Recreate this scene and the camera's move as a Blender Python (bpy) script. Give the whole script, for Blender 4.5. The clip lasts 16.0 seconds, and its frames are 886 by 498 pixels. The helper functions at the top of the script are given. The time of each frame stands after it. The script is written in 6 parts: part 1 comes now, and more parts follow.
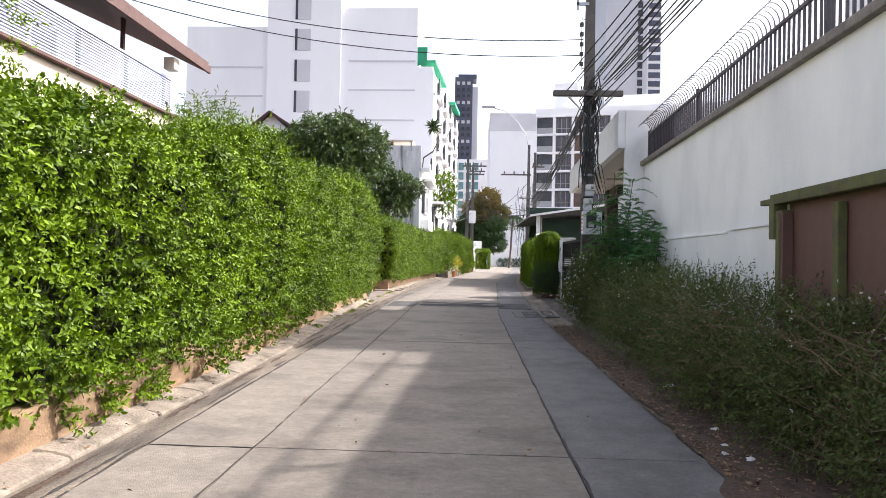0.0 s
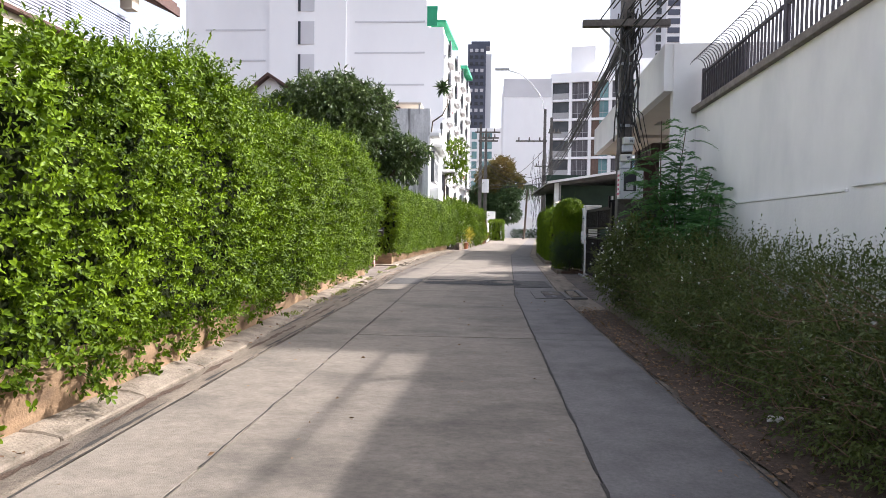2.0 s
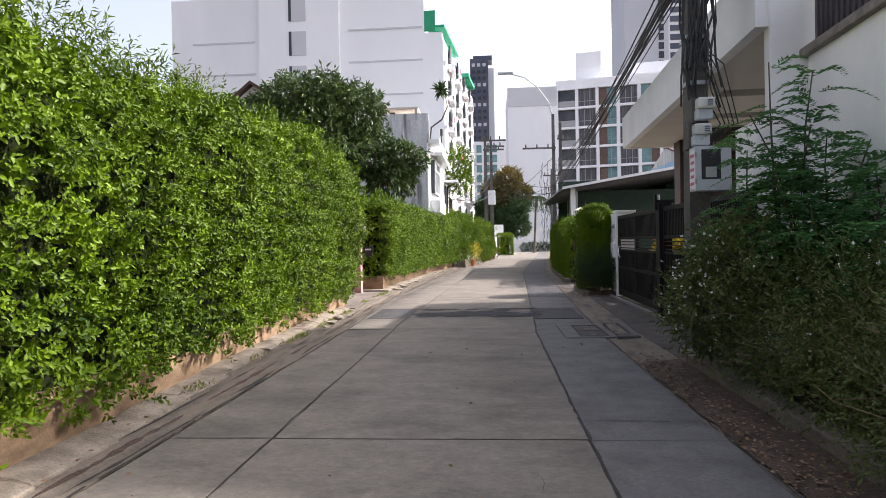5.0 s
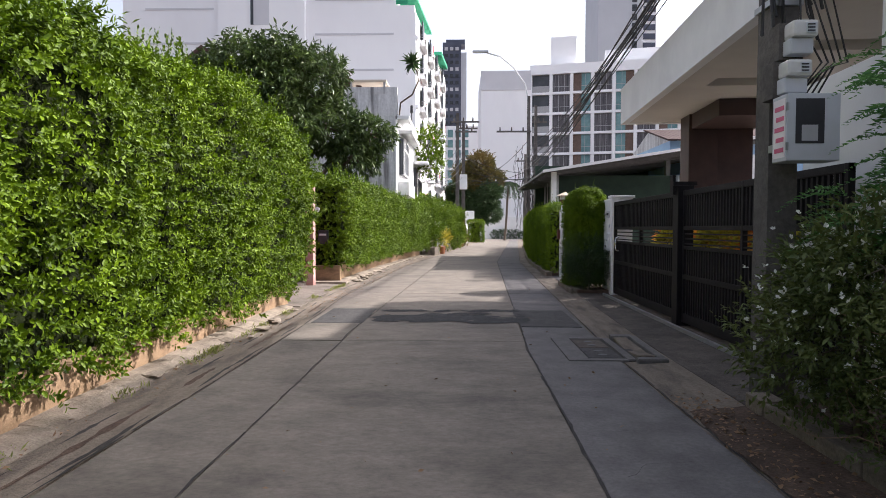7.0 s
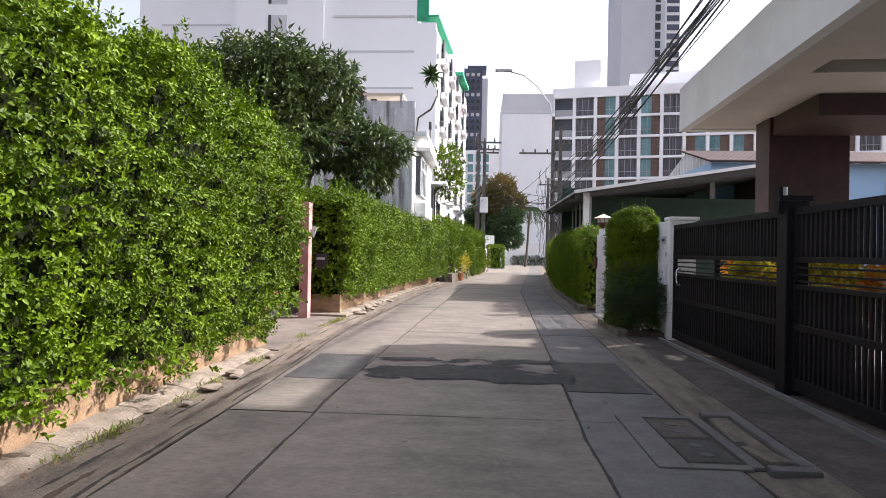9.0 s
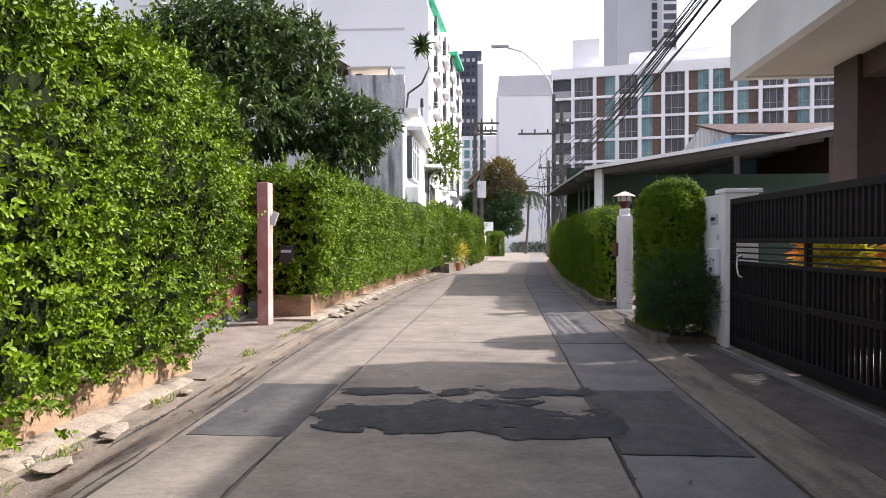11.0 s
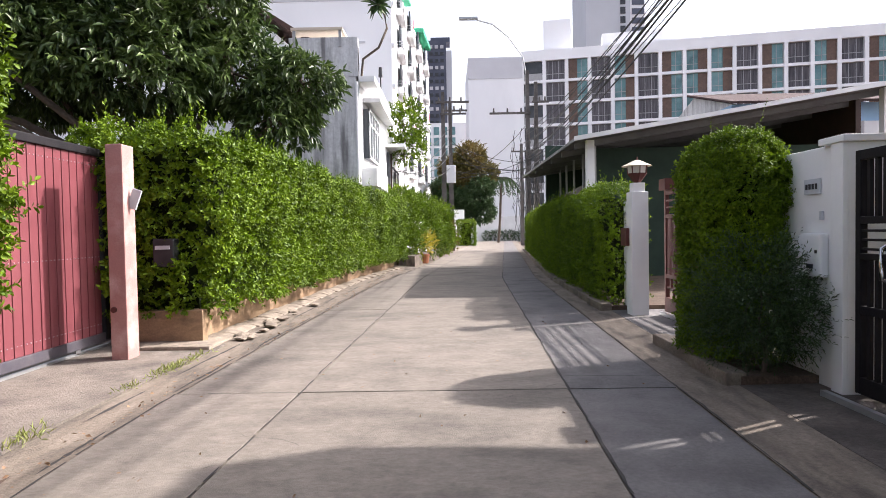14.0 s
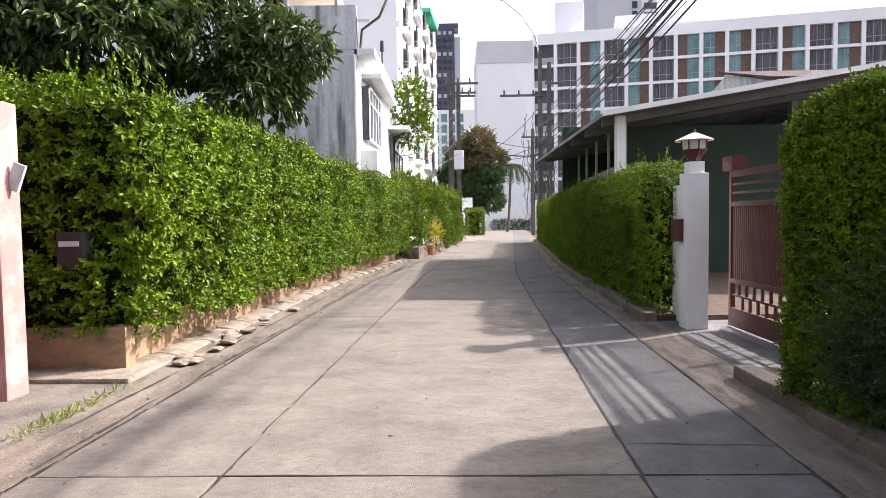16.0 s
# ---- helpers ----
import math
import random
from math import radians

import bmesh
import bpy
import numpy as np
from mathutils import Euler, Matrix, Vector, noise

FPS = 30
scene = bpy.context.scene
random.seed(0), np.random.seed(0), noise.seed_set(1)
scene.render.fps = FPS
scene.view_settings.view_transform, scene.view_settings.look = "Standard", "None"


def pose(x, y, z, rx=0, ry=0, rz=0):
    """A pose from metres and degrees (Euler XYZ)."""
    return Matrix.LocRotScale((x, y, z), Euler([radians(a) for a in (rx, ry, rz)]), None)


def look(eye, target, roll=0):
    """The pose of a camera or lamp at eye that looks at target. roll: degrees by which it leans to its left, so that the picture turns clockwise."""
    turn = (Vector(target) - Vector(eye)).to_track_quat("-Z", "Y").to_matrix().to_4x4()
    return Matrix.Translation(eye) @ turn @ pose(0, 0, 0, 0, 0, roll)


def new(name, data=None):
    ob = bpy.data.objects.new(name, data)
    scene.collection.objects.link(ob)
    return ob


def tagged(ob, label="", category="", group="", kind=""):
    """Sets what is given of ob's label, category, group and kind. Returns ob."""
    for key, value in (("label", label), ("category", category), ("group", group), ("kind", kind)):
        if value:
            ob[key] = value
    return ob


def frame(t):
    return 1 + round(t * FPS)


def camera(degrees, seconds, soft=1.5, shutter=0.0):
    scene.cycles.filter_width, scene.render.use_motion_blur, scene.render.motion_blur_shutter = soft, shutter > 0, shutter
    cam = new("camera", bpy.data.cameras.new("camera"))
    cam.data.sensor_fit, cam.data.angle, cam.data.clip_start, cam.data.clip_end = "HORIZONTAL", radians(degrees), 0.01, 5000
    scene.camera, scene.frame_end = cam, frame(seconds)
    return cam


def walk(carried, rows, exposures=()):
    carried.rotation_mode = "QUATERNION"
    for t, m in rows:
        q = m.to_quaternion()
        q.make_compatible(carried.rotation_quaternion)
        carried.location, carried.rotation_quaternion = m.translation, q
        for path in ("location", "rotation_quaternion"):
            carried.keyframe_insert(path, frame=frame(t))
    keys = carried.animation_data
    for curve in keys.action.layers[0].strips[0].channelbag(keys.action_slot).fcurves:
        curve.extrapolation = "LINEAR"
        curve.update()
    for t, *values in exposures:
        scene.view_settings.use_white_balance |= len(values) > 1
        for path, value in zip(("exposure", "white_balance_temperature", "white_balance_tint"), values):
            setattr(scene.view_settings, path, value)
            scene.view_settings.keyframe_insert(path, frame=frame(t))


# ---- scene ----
cam = camera(71.3, 16.0, soft=0.5)
PATH = [
    (0, (0.422, -0.119, 1.471), (0.336, 1.879, 1.494), 1.1),
    (0.5, (0.366, 0.478, 1.483), (0.346, 2.477, 1.452), 0.3),
    (1, (0.407, 1.07, 1.477), (0.322, 3.066, 1.402), 1.3),
    (1.5, (0.418, 1.709, 1.468), (0.418, 3.708, 1.388), 0.7),
    (2, (0.492, 2.3, 1.462), (0.363, 4.295, 1.391), 0.8),
    (2.5, (0.505, 2.906, 1.457), (0.43, 4.902, 1.353), 1.3),
    (3, (0.541, 3.516, 1.464), (0.389, 5.509, 1.373), 0.6),
    (3.5, (0.514, 4.153, 1.439), (0.394, 6.147, 1.334), 0.5),
    (4, (0.515, 4.759, 1.439), (0.354, 6.752, 1.425), -1.1),
    (6.5, (0.422, 7.842, 1.5), (0.297, 9.837, 1.446), -0.5),
    (7, (0.374, 8.461, 1.481), (0.318, 10.459, 1.414), 0.1),
    (7.5, (0.38, 9.121, 1.463), (0.279, 11.118, 1.404), -0.4),
    (8, (0.357, 9.757, 1.446), (0.306, 11.756, 1.44), -0.6),
    (8.5, (0.313, 10.362, 1.474), (0.174, 12.357, 1.468), -1.3),
    (9, (0.299, 10.955, 1.492), (0.183, 12.952, 1.504), 1.1),
    (9.5, (0.244, 11.613, 1.48), (0.173, 13.612, 1.459), -0.7),
    (10, (0.252, 12.225, 1.498), (0.135, 14.222, 1.473), 0.1),
    (12.5, (0.35, 15.341, 1.462), (0.268, 17.339, 1.434), -1.0),
    (13, (0.355, 15.911, 1.446), (0.281, 17.909, 1.424), -1.3),
    (13.5, (0.352, 16.475, 1.453), (0.219, 18.471, 1.431), 0.7),
    (14, (0.393, 17.015, 1.468), (0.373, 19.014, 1.407), -1.0),
    (14.5, (0.408, 17.626, 1.483), (0.341, 19.623, 1.398), 0.6),
    (15, (0.389, 18.218, 1.499), (0.403, 20.216, 1.4), -1.1),
    (15.5, (0.409, 18.8, 1.536), (0.367, 20.793, 1.385), -0.7),
    (16, (0.409, 19.136, 1.498), (0.364, 21.133, 1.4), -0.8),
]
walk(cam, [(t, look(eye, target, roll)) for t, eye, target, roll in PATH],
     exposures=[(0, 1.16, 6300, 14), (2, 1.05, 6300, 14), (3.5, 0.93, 6300, 14), (7, 0.68, 6300, 15), (8, 0.84, 6300, 16), (9.3, 0.79, 6300, 16), (10.2, 0.8, 6300, 16), (12.5, 1.12, 6300, 16), (14.5, 0.92, 6300, 16), (16, 1.0, 6300, 16)])

# ---- world, sun ----
SUN = Vector((1.13, 0.45, 1.0)).normalized()
world = bpy.data.worlds.new("sky")
scene.world = world
world.use_nodes = True
wn, wl = world.node_tree.nodes, world.node_tree.links
sky = wn.new("ShaderNodeTexSky")
sky.sky_type = "NISHITA"
sky.sun_disc = False
sky.sun_elevation = math.asin(SUN.z)
sky.sun_rotation = math.atan2(SUN.x, SUN.y)
sky.air_density, sky.dust_density, sky.ozone_density = 1.0, 5.0, 1.5
wn["Background"].inputs["Strength"].default_value = 0.15
haze = wn.new("ShaderNodeHueSaturation")
haze.inputs["Saturation"].default_value, haze.inputs["Value"].default_value = 0.45, 1.32
wl.new(sky.outputs[0], haze.inputs["Color"])
wl.new(haze.outputs[0], wn["Background"].inputs["Color"])
sun = new("sun", bpy.data.lights.new("sun", "SUN"))
sun.data.energy, sun.data.angle, sun.data.color = 4.7, radians(1.1), (1.0, 0.94, 0.85)
sun.matrix_world = look(SUN * 60, (0, 0, 0))


# ---- materials ----
def mat(name, c1, c2, scale=4.0, rough=0.8, bump=0.0, bscale=60.0, metal=0.0, rand="", stain=None, sscale=0.6,
        squash=(1, 1, 1), see=0.0, spec=0.5, detail=6, grain=0.0, gscale=55.0, gsquash=(1, 1, 1)):
    """A surface that varies between two colours at two scales; stain: a third colour in large blotches; rand: by island or object."""
    m = bpy.data.materials.new(name)
    m.use_nodes = True
    n, l = m.node_tree.nodes, m.node_tree.links
    b = n["Principled BSDF"]
    b.inputs["Roughness"].default_value, b.inputs["Metallic"].default_value = rough, metal
    b.inputs["Specular IOR Level"].default_value = spec
    co = n.new("ShaderNodeTexCoord")
    mp = n.new("ShaderNodeMapping")
    mp.inputs["Scale"].default_value = squash
    l.new(co.outputs["Object"], mp.inputs["Vector"])
    no = n.new("ShaderNodeTexNoise")
    no.inputs["Scale"].default_value, no.inputs["Detail"].default_value, no.inputs["Roughness"].default_value = scale, detail, 0.62
    l.new(mp.outputs[0], no.inputs["Vector"])
    ramp = n.new("ShaderNodeMapRange")
    ramp.inputs[1].default_value, ramp.inputs[2].default_value = 0.32, 0.68
    l.new(no.outputs[0], ramp.inputs[0])
    mix = n.new("ShaderNodeMix")
    mix.data_type = "RGBA"
    mix.inputs[6].default_value, mix.inputs[7].default_value = (*c1, 1), (*c2, 1)
    fac = ramp.outputs[0]
    if rand:
        src = n.new("ShaderNodeNewGeometry").outputs["Random Per Island"] if rand == "island" else n.new("ShaderNodeObjectInfo").outputs["Random"]
        half = n.new("ShaderNodeMath")
        half.operation = "MULTIPLY_ADD"
        half.inputs[1].default_value, half.inputs[2].default_value = 0.48, 0.0
        l.new(src, half.inputs[0])
        add = n.new("ShaderNodeMath")
        add.operation = "MULTIPLY_ADD"
        add.inputs[1].default_value = 0.52
        l.new(fac, add.inputs[0])
        l.new(half.outputs[0], add.inputs[2])
        fac = add.outputs[0]
    l.new(fac, mix.inputs[0])
    col = mix.outputs[2]
    if stain:
        sn = n.new("ShaderNodeTexNoise")
        sn.inputs["Scale"].default_value, sn.inputs["Detail"].default_value, sn.inputs["Roughness"].default_value = sscale, 5, 0.6
        l.new(mp.outputs[0], sn.inputs["Vector"])
        sr = n.new("ShaderNodeMapRange")
        sr.inputs[1].default_value, sr.inputs[2].default_value, sr.inputs[4].default_value = 0.48, 0.72, 0.85
        l.new(sn.outputs[0], sr.inputs[0])
        sm = n.new("ShaderNodeMix")
        sm.data_type = "RGBA"
        sm.inputs[7].default_value = (*stain, 1)
        l.new(col, sm.inputs[6])
        l.new(sr.outputs[0], sm.inputs[0])
        col = sm.outputs[2]
    if grain:
        gm = n.new("ShaderNodeMapping")
        gm.inputs["Scale"].default_value = gsquash
        l.new(co.outputs["Object"], gm.inputs["Vector"])
        gn = n.new("ShaderNodeTexNoise")
        gn.inputs["Scale"].default_value, gn.inputs["Detail"].default_value, gn.inputs["Roughness"].default_value = gscale, 5, 0.75
        l.new(gm.outputs[0], gn.inputs["Vector"])
        gr = n.new("ShaderNodeMapRange")
        gr.inputs[1].default_value, gr.inputs[2].default_value = 0.3, 0.7
        gr.inputs[3].default_value, gr.inputs[4].default_value = 1 - grain, 1 + grain
        l.new(gn.outputs[0], gr.inputs[0])
        gx = n.new("ShaderNodeMix")
        gx.data_type, gx.blend_type = "RGBA", "MULTIPLY"
        gx.inputs[0].default_value = 1.0
        l.new(col, gx.inputs[6])
        l.new(gr.outputs[0], gx.inputs[7])
        col = gx.outputs[2]
    l.new(col, b.inputs["Base Color"])
    if bump:
        bn = n.new("ShaderNodeTexNoise")
        bn.inputs["Scale"].default_value, bn.inputs["Detail"].default_value = bscale, 4
        l.new(co.outputs["Object"], bn.inputs["Vector"])
        bp = n.new("ShaderNodeBump")
        bp.inputs["Strength"].default_value, bp.inputs["Distance"].default_value = bump, 0.02
        l.new(bn.outputs[0], bp.inputs["Height"])
        l.new(bp.outputs[0], b.inputs["Normal"])
    if see:
        tr = n.new("ShaderNodeBsdfTranslucent")
        l.new(col, tr.inputs["Color"])
        ms = n.new("ShaderNodeMixShader")
        ms.inputs[0].default_value = see
        l.new(b.outputs[0], ms.inputs[1])
        l.new(tr.outputs[0], ms.inputs[2])
        l.new(ms.outputs[0], n["Material Output"].inputs["Surface"])
    return m


M_CONC = mat("road_concrete", (0.150, 0.128, 0.108), (0.205, 0.178, 0.150), 3.2, 0.9, 0.35, 130, stain=(0.085, 0.074, 0.064), sscale=0.9, squash=(0.8, 1.25, 1), detail=10, grain=0.24, gscale=20, gsquash=(0.8, 1.2, 1))
M_SIDE = mat("side_concrete", (0.108, 0.100, 0.100), (0.155, 0.145, 0.142), 3.0, 0.9, 0.35, 120, stain=(0.066, 0.061, 0.060), sscale=1.0, detail=10, grain=0.22, gscale=30)
M_GUT = mat("gutter_concrete", (0.135, 0.108, 0.084), (0.215, 0.178, 0.142), 4.5, 0.95, 0.5, 70, stain=(0.05, 0.042, 0.035), sscale=2.4, squash=(1.6, 0.4, 1), detail=9, grain=0.3, gscale=30)
M_APRON = mat("apron_concrete", (0.055, 0.046, 0.040), (0.125, 0.104, 0.089), 3.4, 0.95, 0.7, 50, stain=(0.024, 0.021, 0.019), sscale=1.3, detail=10, grain=0.3, gscale=24)
M_JOINT = mat("joint_bitumen", (0.018, 0.016, 0.015), (0.045, 0.040, 0.036), 20, 0.9, 0.3)
M_ASPH = mat("patch_asphalt", (0.008, 0.008, 0.010), (0.026, 0.026, 0.030), 9, 0.85, 0.7, 120, stain=(0.05, 0.05, 0.052), sscale=3.2, grain=0.4, gscale=60)
M_ASPH2 = mat("worn_asphalt", (0.045, 0.043, 0.045), (0.085, 0.081, 0.080), 10, 0.9, 0.6, 120, stain=(0.028, 0.027, 0.028), sscale=2.5, grain=0.4, gscale=60)
M_SOIL = mat("soil", (0.055, 0.034, 0.024), (0.105, 0.070, 0.050), 5, 1.0, 0.6, 40, grain=0.4, gscale=40)
M_KERBW = mat("kerb_white", (0.32, 0.27, 0.215), (0.20, 0.163, 0.127), 5, 0.9, 0.6, 40, stain=(0.10, 0.08, 0.06), sscale=3.2, detail=9, grain=0.25, gscale=40)
M_ORANGE = mat("planter_ochre", (0.36, 0.240, 0.145), (0.27, 0.176, 0.104), 3, 0.9, 0.3, 50, stain=(0.12, 0.078, 0.05), sscale=2.0, squash=(1, 1, 2.5), grain=0.15, gscale=40)
M_WHITE = mat("white_paint", (0.80, 0.80, 0.80), (0.72, 0.72, 0.73), 1.2, 0.75, 0.1, 40, stain=(0.62, 0.62, 0.63), sscale=0.5)
M_WALLW = mat("white_plaster", (0.86, 0.86, 0.86), (0.78, 0.78, 0.79), 0.9, 0.8, 0.18, 30, stain=(0.66, 0.67, 0.69), sscale=0.7, squash=(1, 1, 0.5))
# paler than the near whites: distance haze is put into the colour
M_FAR = mat("hazed_white", (0.90, 0.90, 0.91), (0.85, 0.85, 0.87), 0.15, 0.8, stain=(0.78, 0.78, 0.80), sscale=0.12, squash=(1, 1, 0.4))
M_GROOVE = mat("far_grey", (0.62, 0.62, 0.65), (0.56, 0.56, 0.59), 0.3, 0.8)
M_WEATHER = mat("weathered_cement", (0.66, 0.66, 0.67), (0.46, 0.455, 0.47), 1.6, 0.95, 0.3, 12, stain=(0.12, 0.115, 0.12), sscale=1.1, squash=(3.2, 3.2, 0.3), detail=9, grain=0.15, gscale=9)
M_DARKMET = mat("dark_iron", (0.006, 0.005, 0.007), (0.014, 0.012, 0.014), 6, 0.6, 0.1, 80, spec=0.2)
M_FENCE = mat("fence_iron", (0.05, 0.045, 0.06), (0.09, 0.08, 0.09), 6, 0.6, 0.1, 80)
M_COPE = mat("dirty_coping", (0.15, 0.13, 0.12), (0.26, 0.23, 0.21), 6, 0.9, 0.4, 40)
M_BROWN = mat("brown_sheet", (0.16, 0.085, 0.07), (0.12, 0.06, 0.05), 3, 0.6, 0.1, stain=(0.09, 0.06, 0.04))
M_MOSS = mat("mossy_iron", (0.09, 0.075, 0.05), (0.13, 0.14, 0.04), 5, 0.9, 0.4, 40)
M_PINKG = mat("maroon_slats", (0.165, 0.036, 0.046), (0.135, 0.03, 0.038), 2, 0.5, 0.05, stain=(0.20, 0.056, 0.066))
M_PINKP = mat("pink_paint", (0.40, 0.215, 0.195), (0.34, 0.18, 0.165), 3, 0.85, 0.2, 40, stain=(0.52, 0.38, 0.35), sscale=2.5, grain=0.12)
M_RUST = mat("maroon_iron", (0.075, 0.022, 0.02), (0.10, 0.033, 0.027), 5, 0.6, 0.1, spec=0.3)
M_POLE = mat("pole_concrete", (0.135, 0.122, 0.112), (0.085, 0.077, 0.072), 5, 0.95, 0.3, 40, stain=(0.05, 0.046, 0.043), sscale=1.6, grain=0.25, gscale=25)
M_CABLE = mat("cable_rubber", (0.012, 0.012, 0.013), (0.03, 0.03, 0.03), 8, 0.6)
M_STEEL = mat("galvanised", (0.45, 0.46, 0.47), (0.34, 0.35, 0.36), 6, 0.4, 0.05, metal=0.7)
M_LGREY = mat("light_grey_box", (0.52, 0.54, 0.58), (0.45, 0.47, 0.50), 4, 0.5)
M_ROOFB = mat("brown_roof", (0.085, 0.042, 0.034), (0.06, 0.03, 0.026), 5, 0.8, 0.2)
M_SOFFIT = mat("brown_soffit", (0.12, 0.058, 0.042), (0.09, 0.045, 0.034), 4, 0.7, 0.1, squash=(6, 1, 1))
M_SLAT = mat("white_slats", (0.34, 0.37, 0.47), (0.30, 0.33, 0.42), 4, 0.5)
M_BEIGE = mat("beige_soffit", (0.62, 0.54, 0.44), (0.56, 0.48, 0.39), 1.5, 0.85, 0.1)
M_DKBROWN = mat("dark_brown_tile", (0.032, 0.015, 0.013), (0.055, 0.026, 0.022), 3, 0.6, 0.1)
M_DKGREEN = mat("dark_green_sheet", (0.012, 0.03, 0.02), (0.02, 0.045, 0.03), 2, 0.8)
M_CPROOF = mat("carport_sheet", (0.16, 0.16, 0.165), (0.11, 0.11, 0.115), 3, 0.6, 0.1)
M_GREY = mat("grey_trim", (0.40, 0.40, 0.41), (0.33, 0.33, 0.34), 4, 0.7)
M_GLASS = mat("dark_pane", (0.03, 0.035, 0.042), (0.07, 0.075, 0.085), 0.7, 0.3, spec=0.3)
M_TEAL = mat("teal_pane", (0.10, 0.22, 0.24), (0.20, 0.34, 0.35), 0.5, 0.35, spec=0.3, stain=(0.05, 0.09, 0.10), sscale=0.35)
M_CURTAIN = mat("curtained_pane", (0.035, 0.034, 0.040), (0.16, 0.15, 0.165), 2.2, 0.4, spec=0.25, squash=(3, 3, 0.15))
M_PANEL = mat("brown_panel", (0.15, 0.095, 0.072), (0.10, 0.064, 0.050), 1.0, 0.7, grain=0.2, gscale=3)
# lightened grey, with distance haze in the colour
M_TOWER = mat("tower_grey", (0.60, 0.62, 0.66), (0.54, 0.56, 0.60), 0.05, 0.7)
M_DTOWER = mat("tower_dark", (0.060, 0.068, 0.105), (0.10, 0.11, 0.15), 0.1, 0.5)
M_AWN = mat("green_awning", (0.05, 0.42, 0.24), (0.04, 0.34, 0.2), 1.0, 0.7, see=0.3)
M_REDC = mat("red_cloth", (0.62, 0.12, 0.16), (0.5, 0.09, 0.12), 4, 0.9)
M_BARK = mat("bark", (0.13, 0.10, 0.075), (0.07, 0.055, 0.045), 8, 0.95, 0.6, 30)
M_TWIG = mat("dry_twig", (0.27, 0.175, 0.115), (0.17, 0.105, 0.072), 9, 0.95)
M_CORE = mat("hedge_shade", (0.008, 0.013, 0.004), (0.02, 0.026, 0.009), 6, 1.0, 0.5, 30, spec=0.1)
M_LEAF = mat("hedge_leaf", (0.006, 0.027, 0.003), (0.200, 0.312, 0.007), 1.3, 0.5, rand="island", see=0.17, spec=0.2)
M_LEAF2 = mat("topiary_leaf", (0.014, 0.045, 0.005), (0.205, 0.310, 0.010), 1.0, 0.55, rand="island", see=0.22, spec=0.15)
M_MANGO = mat("mango_leaf", (0.014, 0.038, 0.011), (0.135, 0.195, 0.048), 0.9, 0.4, rand="island", see=0.2, spec=0.45)
M_SHRUB = mat("shrub_leaf", (0.040, 0.072, 0.018), (0.165, 0.190, 0.055), 1.3, 0.5, rand="island", see=0.25, spec=0.3)
M_FERN = mat("feather_leaf", (0.035, 0.125, 0.052), (0.15, 0.32, 0.08), 1.0, 0.5, rand="island", see=0.3, spec=0.3)
M_RUSTLEAF = mat("russet_leaf", (0.17, 0.105, 0.03), (0.085, 0.10, 0.025), 0.5, 0.6, rand="island", see=0.2, spec=0.2)
M_DKLEAF = mat("dark_leaf", (0.02, 0.05, 0.015), (0.06, 0.11, 0.03), 0.6, 0.5, rand="island", see=0.2)
M_YELLOW = mat("yellow_leaf", (0.55, 0.42, 0.03), (0.35, 0.38, 0.04), 3, 0.5, rand="island", see=0.3)
M_CROTON = mat("croton_leaf", (0.55, 0.10, 0.02), (0.62, 0.42, 0.03), 3, 0.5, rand="island", see=0.3)
M_FLOWER = mat("white_petal", (0.80, 0.80, 0.76), (0.72, 0.73, 0.68), 9, 0.7, rand="island", see=0.3)
M_LITTER = mat("fallen_leaf", (0.16, 0.09, 0.05), (0.30, 0.19, 0.11), 9, 0.9, rand="island")
M_GRASS = mat("grass_blade", (0.20, 0.26, 0.05), (0.30, 0.30, 0.10), 6, 0.7, rand="island", see=0.2)
M_TERRA = mat("terracotta", (0.42, 0.17, 0.09), (0.34, 0.13, 0.07), 6, 0.9, 0.2)
M_CARW = mat("car_paint_white", (0.75, 0.77, 0.78), (0.72, 0.74, 0.75), 2, 0.2, spec=0.7)
M_TYRE = mat("tyre_rubber", (0.02, 0.02, 0.02), (0.03, 0.03, 0.03), 9, 0.8)
M_BLUE = mat("blue_paint", (0.30, 0.47, 0.66), (0.26, 0.42, 0.60), 1.5, 0.7)
M_CHROME = mat("chrome", (0.7, 0.7, 0.7), (0.6, 0.6, 0.6), 4, 0.2, metal=1.0)
M_PAPER = mat("notice_paper", (0.78, 0.74, 0.74), (0.70, 0.66, 0.67), 4, 0.8)
M_PINKINK = mat("pink_print", (0.62, 0.15, 0.25), (0.55, 0.12, 0.2), 5, 0.8)
M_BLACK = mat("black_plastic", (0.015, 0.015, 0.02), (0.03, 0.03, 0.035), 5, 0.5)
M_LAMPG = mat("lamp_glass", (0.62, 0.62, 0.60), (0.5, 0.5, 0.48), 6, 0.25)
M_FORE = mat("forecourt_concrete", (0.120, 0.101, 0.085), (0.205, 0.176, 0.148), 2.6, 0.95, 0.6, 60, stain=(0.05, 0.043, 0.037), sscale=1.1, detail=10, grain=0.28, gscale=24)
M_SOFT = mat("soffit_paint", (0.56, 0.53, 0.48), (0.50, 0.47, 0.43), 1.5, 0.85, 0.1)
# sunlight on the court is put into this pale colour
M_COURT = mat("sunlit_court", (0.52, 0.49, 0.45), (0.44, 0.41, 0.38), 3, 0.7, 0.1, grain=0.1)
M_TILE = mat("red_tile_roof", (0.085, 0.055, 0.052), (0.055, 0.036, 0.035), 4, 0.9, 0.2, spec=0.2)


# ---- building blocks ----
def smooth(a, b, v):
    t = min(1.0, max(0.0, (v - a) / (b - a)))
    return t * t * (3 - 2 * t)


